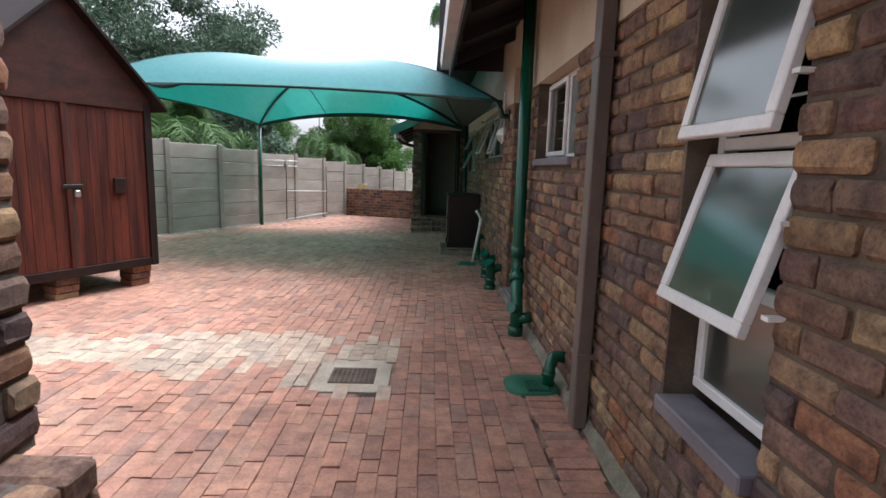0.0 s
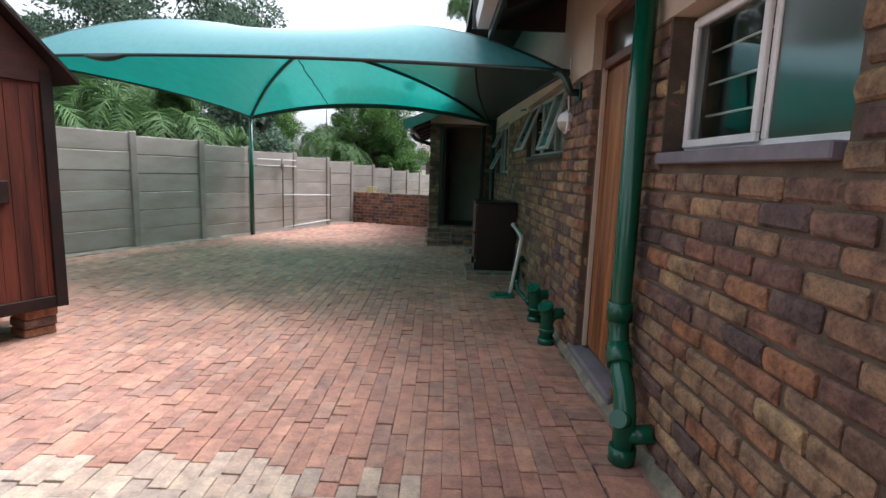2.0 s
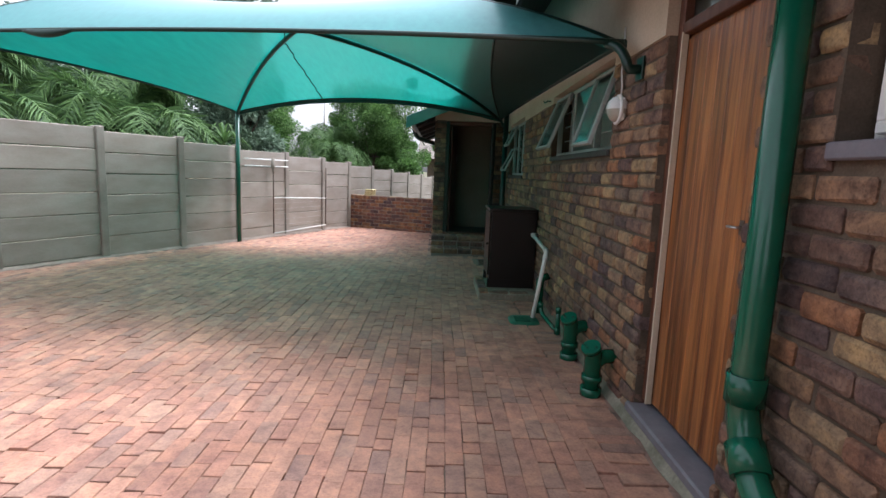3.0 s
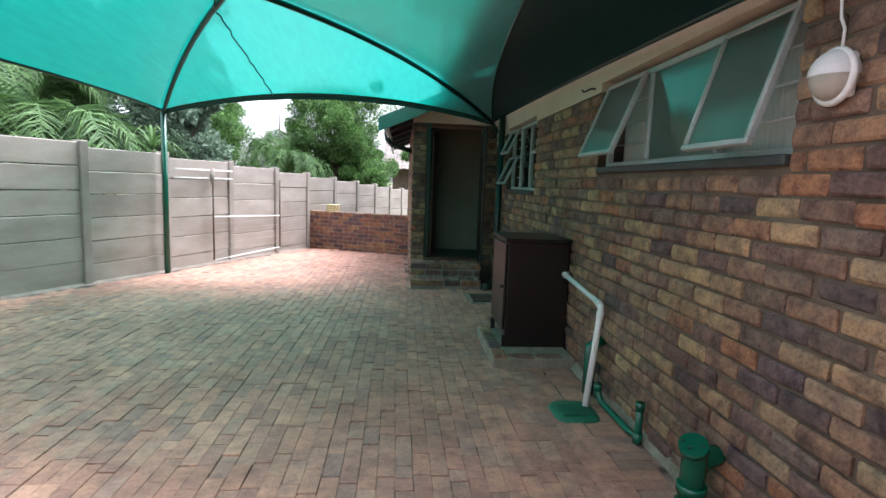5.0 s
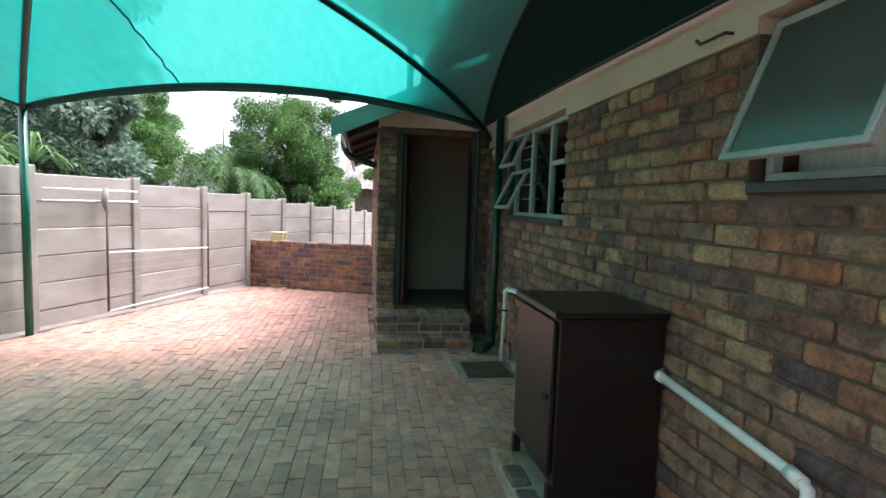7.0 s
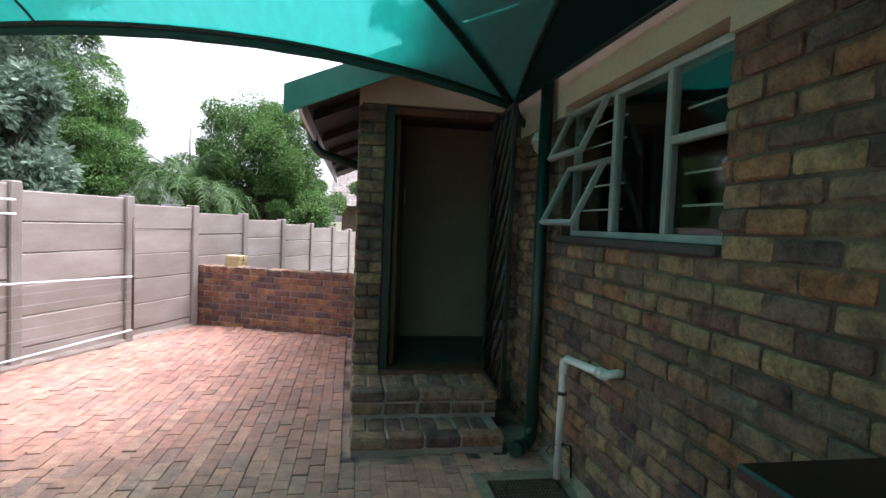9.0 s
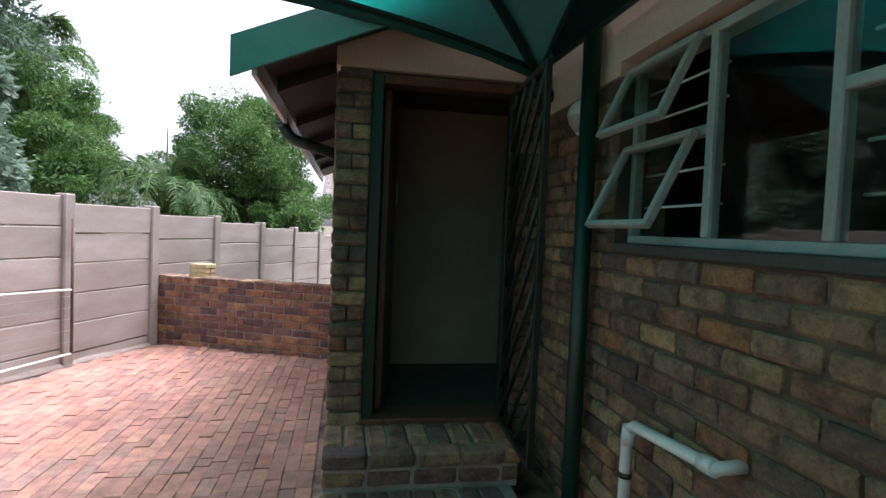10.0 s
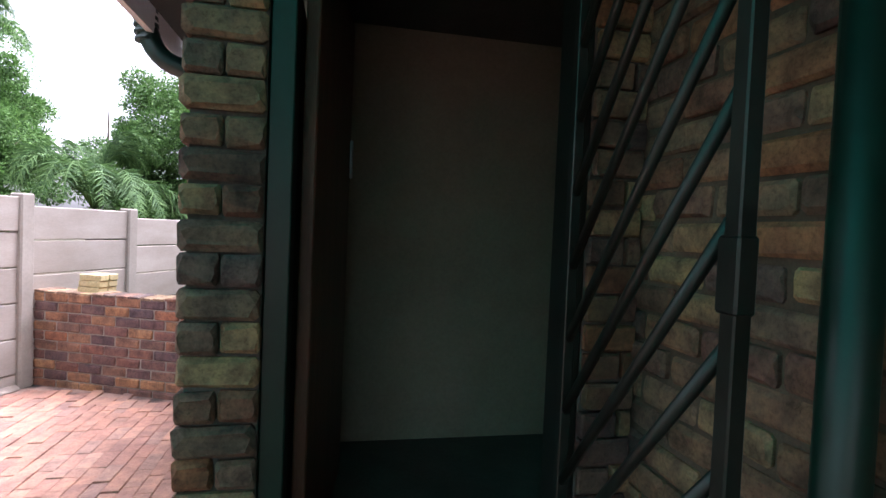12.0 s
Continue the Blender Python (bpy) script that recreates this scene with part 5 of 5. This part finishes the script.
def strap_plant(at, reach, blades, length, material, label, seed):
    """Several leaning stems with tufts of long, narrow, arching leaves."""
    rnd = random.Random(seed)
    t = thing("strap_plant", at, label, "plant")
    stems, heads = bmesh.new(), []
    for k in range(8):
        top = Vector((rnd.uniform(-0.6, 0.6) * reach, rnd.uniform(-0.35, 0.35) * reach, rnd.uniform(1.3, 2.2)))
        tube(stems, [(top.x * 0.3, top.y * 0.3, -0.2), (top.x * 0.6, top.y * 0.6, top.z * 0.5), top], [0.04, 0.03, 0.025], 6)
        heads.append(top)
    part("stems", stems, M_BARK, t)
    verts, faces = [], []
    for k in range(blades):
        h = heads[k % len(heads)]
        a, el = rnd.uniform(0, 6.283), rnd.uniform(0.2, 1.4)
        L = length * rnd.uniform(0.55, 1.0)
        out = Vector((math.cos(a), math.sin(a), 0))
        pts = arc(h, h + out * L * 0.45 * math.cos(el) + Vector((0, 0, L * 0.6 * math.sin(el) + 0.1)), h + out * L * (0.5 + 0.4 * math.cos(el)) + Vector((0, 0, L * (0.55 * math.sin(el) - 0.35))), 6)
        sd = out.cross(Vector((0, 0, 1)))
        b = len(verts)
        for q, pt in enumerate(pts):
            w = 0.02 * (1 - (q / 6) ** 2) + 0.002
            verts += [(pt - sd * w)[:], (pt + sd * w)[:]]
        faces += [(b + 2 * q, b + 2 * q + 1, b + 2 * q + 3, b + 2 * q + 2) for q in range(6)]
    me = bpy.data.meshes.new("leaves")
    me.from_pydata(verts, [], faces)
    me.materials.append(material)
    lv = new("leaves", me)
    lv.parent = t
    return t


tree((-11.5, 22.5, -0.2), 8.6, (4.9, 3.0, 3.3), 110, 0.85, 640, 0.17, M_LEAF_D, "tall grey-green tree with a dense feathery crown", 3)
tree((-16.5, 21.0, -0.2), 7.2, (4.2, 3.2, 3.0), 60, 0.9, 520, 0.17, M_LEAF_D, "tall dark green tree behind the fence", 4)
tree((-2.9, 24.6, -0.3), 4.5, (1.8, 1.3, 1.8), 150, 0.4, 1150, 0.07, M_LEAF, "dense dark green broad-leaved tree behind the fence", 5)
tree((-7.7, 25.0, -0.3), 5.0, (1.35, 1.4, 2.1), 120, 0.45, 1150, 0.07, M_LEAF, "leafy green tree behind the fence", 6)
tree((-5.5, 18.4, -0.2), 3.6, (0.9, 0.6, 1.3), 54, 0.27, 620, 0.13, M_LEAF_G, "silvery green shrub above the fence", 7, "shrub", 0.5)
tree((-6.3, 19.2, -0.2), 3.3, (0.9, 0.7, 1.1), 44, 0.3, 620, 0.13, M_LEAF_G, "silvery green shrub above the fence", 17, "shrub", 0.5)
tree((-6.9, 23.4, -0.2), 3.2, (1.25, 0.7, 1.25), 60, 0.34, 700, 0.085, M_LEAF, "rounded feathery green shrub above the fence", 8, "shrub", 0.4)
tree((-1.5, 22.9, -0.3), 2.15, (0.55, 0.4, 0.6), 16, 0.24, 330, 0.1, M_LEAF, "light green shrub over the fence top", 9, "shrub")
tree((-10.2, 19.0, -0.2), 3.1, (3.2, 0.9, 1.2), 60, 0.42, 420, 0.12, M_LEAF_D, "dark green hedge shrub behind the fence", 10, "shrub")
tree((-4.6, 27.0, -0.3), 2.5, (1.5, 1.0, 0.9), 50, 0.36, 620, 0.09, M_LEAF, "dark green tree behind the fence", 19)
palm((-4.15, 22.7, -0.3), 1.75, 34, 1.9, M_PALM, "feathery green palm behind the fence", 11, 1.0, 50, 0.38)
tagged(linked("dead_branch", tubed([(-4.86, 25.0, 0.5), (-4.84, 25.0, 3.0), (-4.85, 25.02, 3.45), (-4.83, 25.0, 3.82)], [0.03, 0.022, 0.016, 0.006], 6), M_BARK), "bare dead branch standing above the palm", "branch")
palm((-7.1, 16.0, -0.2), 1.75, 46, 2.7, M_PALM, "large arching green palm close behind the fence", 12)
strap_plant((-5.5, 15.7, -0.2), 1.3, 260, 1.3, M_PALM, "tall strappy green plant close behind the fence", 13)
strap_plant((-6.6, 15.2, -0.2), 1.3, 220, 1.3, M_PALM, "tall strappy green plant close behind the fence", 23)
tree((-8.3, 17.6, -0.2), 3.2, (1.6, 0.7, 1.3), 44, 0.36, 420, 0.12, M_LEAF_D, "dark green shrub behind the fence", 20, "shrub")
palm((-9.2, 14.2, -0.2), 1.9, 46, 2.7, M_PALM, "arching green palm behind the fence", 14)
palm((-12.2, 12.0, -0.2), 1.9, 40, 2.3, M_PALM, "arching green palm behind the fence", 18)
palm((1.2, 30.0, -0.3), 8.3, 40, 2.8, M_PALM, "tall palm far behind the houses", 15, 0.8)
palm((-9.4, 27.5, -0.3), 5.6, 30, 2.6, M_PALM, "tall palm behind the fence", 16, 1.0)

# ---- the bricks and pavers themselves ----
HOUSE_OPEN = [W1, W2, DOOR, W3, W4]
spots = [((FX, u, z), ln) for u, z, ln in courses(-4.0, 13.98, -0.12, BRICK_TOP, HOUSE_OPEN, seed=21)]
lay(wall_east, "brick", 0.222, 0.0745, 0.09, spots, M_BRICK, M_BRICK_J, (1, 0, 0), (0, 0, 1), lambda c: 4.2 < c[1] < 4.75 or 9.85 < c[1] < 11.6, 31, "brick_run", 0.011, 0.007)
spots = []
for r in range(23):
    z = 0.2215 + r * 0.0879
    wide = ADOOR[0] - AX
    spots += [((AX + wide / 2, AY, z), wide)] if r % 2 == 0 else [((AX + wide * 0.245, AY, z), wide * 0.485), ((AX + wide * 0.755, AY, z), wide * 0.485)]
lay(annex_front, "brick", 0.222, 0.079, 0.09, spots, M_BRICK, M_BRICK_J, (0, 1, 0), (0, 0, 1), lambda c: True, 32, "brick_run", 0.014, 0.005)
spots = [((u, AY, z), ln) for u, z, ln in courses(ADOOR[1], FX + 0.0, 0.12, ATOP, [], seed=23)]
lay(annex_front, "brick", 0.222, 0.0755, 0.09, spots, M_BRICK, M_BRICK_J, (0, 1, 0), (0, 0, 1), lambda c: True, 33, "brick_run")
spots = [((AX, u, z), ln) for u, z, ln in courses(AY + 0.1, 18.0, -0.25, ATOP, [], seed=24)]
lay(annex_side, "brick", 0.222, 0.0755, 0.09, spots, M_BRICK, M_BRICK_J, (1, 0, 0), (0, 0, 1), lambda c: False, 34, "brick_run")
spots = []
for u, z, ln in courses(0.0, LWL, -0.18, 0.655, [], seed=25):
    p = LW0 + LWD * u
    spots.append(((p.x, p.y, z), ln))
lay(low_wall, "brick", 0.222, 0.0735, 0.09, spots, M_BRICK_R, M_BRICK_R, (0.3903, 0.9207, 0), (0, 0, 1), lambda c: True, 35, "brick_run", 0.009, 0.003, 0.006)
lw_top = []
k = 0.0
while k < LWL - 0.05:
    p = LW0 + LWD * (k + 0.055) + Vector((0.3903, 0.9207, 0)) * 0.11
    lw_top.append(((p.x, p.y, 0.668), 0.22))
    k += 0.117
lay(low_wall, "coping_brick", 0.222, 0.105, 0.02, lw_top, M_BRICK, M_BRICK_J, (0, 0, -1), tuple(LWD), lambda c: True, 36, "coping_run")

plinth_top = [((0.30, 10.07 + k * 0.23, 0.034), 0.215) for k in range(4)]
lay(slab, "brick", 0.222, 0.106, 0.03, plinth_top, M_BRICK, M_BRICK_J, (0, 0, -1), (1, 0, 0), lambda c: True, 44, "brick_run", 0.012, 0.003)
plinth_end = [((0.46 + k * 0.23, 10.02, 0.034), 0.215) for k in range(2)]
lay(slab, "brick", 0.222, 0.106, 0.03, plinth_end, M_BRICK, M_BRICK_J, (0, 0, -1), (0, 1, 0), lambda c: True, 45, "brick_run", 0.012, 0.003)

# step bricks: front row and treads
spots = [((u, 13.172, -0.02), ln) for u, z, ln in courses(AX, 0.62, -0.07, 0.015, [], seed=26)]
spots += [((u, 13.512, 0.166), ln) for u, z, ln in courses(AX, 0.67, 0.115, 0.2, [], seed=27)]
spots += [((u, 13.53, 0.068), ln) for u, z, ln in courses(AX + 0.004, 0.66, 0.03, 0.11, [], seed=28)]
lay(steps, "brick", 0.222, 0.0765, 0.112, spots, M_BRICK, M_BRICK_J, (0, 1, 0), (0, 0, 1), lambda c: True, 37, "brick_run", 0.012, 0.003)
spots = []
for r, (y0, z, x1) in enumerate(((13.403, 0.02, 0.6), (13.785, 0.204, 0.66))):
    x = AX + 0.055
    while x < x1:
        spots.append(((x, y0, z), (0.215, 0.285)[r]))
        x += 0.116
lay(steps, "tread_brick", 0.222, 0.106, 0.05, spots, M_BRICK, M_BRICK_J, (0, 0, -1), (1, 0, 0), lambda c: True, 38, "tread_run", 0.012, 0.003)

# gate pier and its low wall
spots = [((u, PY0, z), ln) for u, z, ln in courses(-1.7, PX, BASEZ + 0.01, 2.7, [], seed=28)]
lay(pier, "brick", 0.222, 0.0755, 0.09, spots, M_BRICK, M_BRICK_J, (0, 1, 0), (0, 0, 1), lambda c: True, 39, "brick_run", 0.012, 0.006)
spots = [((PX, u, z), ln) for u, z, ln in courses(PY0, PY1, BASEZ + 0.01, 2.7, [], seed=29)]
lay(pier, "brick", 0.222, 0.0755, 0.09, spots, M_BRICK, M_BRICK_J, (-1, 0, 0), (0, 0, 1), lambda c: True, 40, "brick_run", 0.012, 0.008)
spots = [((BASEX, u, z), ln) for u, z, ln in courses(2.42, 2.74, 0.0, BASEZ - 0.08, [], seed=30)]
lay(gate_wall, "brick", 0.222, 0.0755, 0.09, spots, M_BRICK, M_BRICK_J, (-1, 0, 0), (0, 0, 1), lambda c: True, 41, "brick_run", 0.012, 0.006)
spots = []
for i in range(10):
    spots.append(((BASEX - 0.055 - i * 0.116, 2.52, BASEZ), 0.2))
    spots.append(((BASEX - 0.1 - i * 0.232, 2.675, BASEZ), 0.222))
lay(gate_wall, "coping_brick", 0.222, 0.106, 0.075, spots[0::2], M_BRICK, M_BRICK_J, (0, 0, -1), (1, 0, 0), lambda c: True, 42, "coping_run", 0.014, 0.004)
lay(gate_wall, "coping_brick", 0.222, 0.106, 0.075, spots[1::2], M_BRICK, M_BRICK_J, (0, 0, -1), (0, 1, 0), lambda c: True, 43, "coping_run", 0.014, 0.004)

# paving
part("cement_smear", boxed(-3.4, -0.24, 4.95, 5.36, ground_z(5.1) - 0.03, ground_z(5.1) - 0.005), M_CEMENT, paving, "pale cement smeared into the joints")
rnd = random.Random(77)
PAVER_W, PAVER_L, EDGE_X = 0.0858, 0.203, 0.58
red, sandy, edge = [], [], []


def covered(x, y):
    return x < fence_x(y) + 0.16 or y > low_wall_y(x) - 0.08 or (y > 13.14 and x > AX - 0.05) or (-3.2 < x < -0.8 and 2.3 < y < 2.8) or (-0.69 < x < -0.19 and 4.5 < y < 4.96) or (x > 0.36 and 12.27 < y < 12.87)


y = -3.9
while y < 13.1:
    # border course of whole pavers laid square to the house wall
    c = (EDGE_X + 0.052 + PAVER_L / 2 + rnd.uniform(-0.012, 0.012), y + PAVER_W / 2, ground_z(y))
    if not covered(c[0], c[1]):
        edge.append((c, PAVER_L))
    y += PAVER_W + 0.0035 + rnd.uniform(0, 0.002)
x = EDGE_X
while x > -8.4:
    y = -3.9 + rnd.uniform(0.0, 0.2)
    while y < 18.2:
        ln = 0.098 if rnd.random() < 0.14 else PAVER_L
        c = (x + 0.012 * math.sin(1.1 * y + 0.35 * x) + rnd.uniform(-0.0015, 0.0015), y + ln / 2, ground_z(y))
        y += ln + 0.008 + rnd.uniform(-0.003, 0.004)
        if covered(x, c[1]):
            continue
        patch = -3.6 < x < -0.16 and (4.8 if x < -0.85 else 4.5) + 0.12 * math.sin(x * 5) < c[1] < 5.5 + 0.1 * math.sin(x * 3.1) + (0.15 if x > -1.1 else 0)
        if patch and rnd.random() < 0.93:
            sandy.append((c, ln))
        else:
            red.append((c, ln))
    x -= PAVER_W + 0.0017
lay(paving, "paver", PAVER_L, PAVER_W, 0.03, red, M_PAVER, M_PAVER_J, (0, 0, -1), (1, 0, 0), lambda c: 5.6 < c[1] < 8.0 and -1.2 < c[0] < 0.6, 51, "paver_run", 0.0026, 0.0036, 0.03)
lay(paving, "paver", PAVER_L, PAVER_W, 0.03, sandy, M_PAVER_S, M_PAVER_S, (0, 0, -1), (1, 0, 0), lambda c: False, 52, "sandy_paver_run", 0.003, 0.003, 0.035)
lay(paving, "paver", PAVER_L, PAVER_W, 0.03, edge, M_PAVER, M_PAVER_J, (0, 0, -1), (0, 1, 0), lambda c: 4.2 < c[1] < 12.1, 53, "edge_paver_run", 0.003, 0.004, 0.03)

# cement fillets along the foot of the house wall and of the fence


def fillet(p0, p1, out, wide, high, seed):
    """An uneven three-sided bead of cement from p0 to p1."""
    r = random.Random(seed)
    bm = bmesh.new()
    n = max(8, int((Vector(p1) - Vector(p0)).length / 0.12))
    rows = []
    for k in range(n + 1):
        p = Vector(p0).lerp(Vector(p1), k / n)
        p.z = ground_z(p.y)
        w, h = wide * r.uniform(0.7, 1.25), high * r.uniform(0.75, 1.2)
        o = Vector(out)
        rows.append([bm.verts.new(p + Vector((0, 0, h))), bm.verts.new(p + o * w * 0.55 + Vector((0, 0, h * 0.62))), bm.verts.new(p + o * w + Vector((0, 0, -0.004)))])
    for a, b in zip(rows, rows[1:]):
        for q in range(2):
            bm.faces.new((a[q], b[q], b[q + 1], a[q + 1])).smooth = True
    return bm


part("fillet", fillet((FX + 0.01, -3.9, 0), (FX + 0.01, 13.15, 0), (-1, 0, 0), 0.05, 0.05, 5), M_MOSSY, wall_east, "grey cement fillet at the wall foot")
part("fillet", fillet((fence_x(0.5), 0.5, 0), (fence_x(17.5), 17.5, 0), (0.9207, -0.3904, 0), 0.085, 0.035, 6), M_FILLET, fence, "pale cement fillet along the foot of the fence")
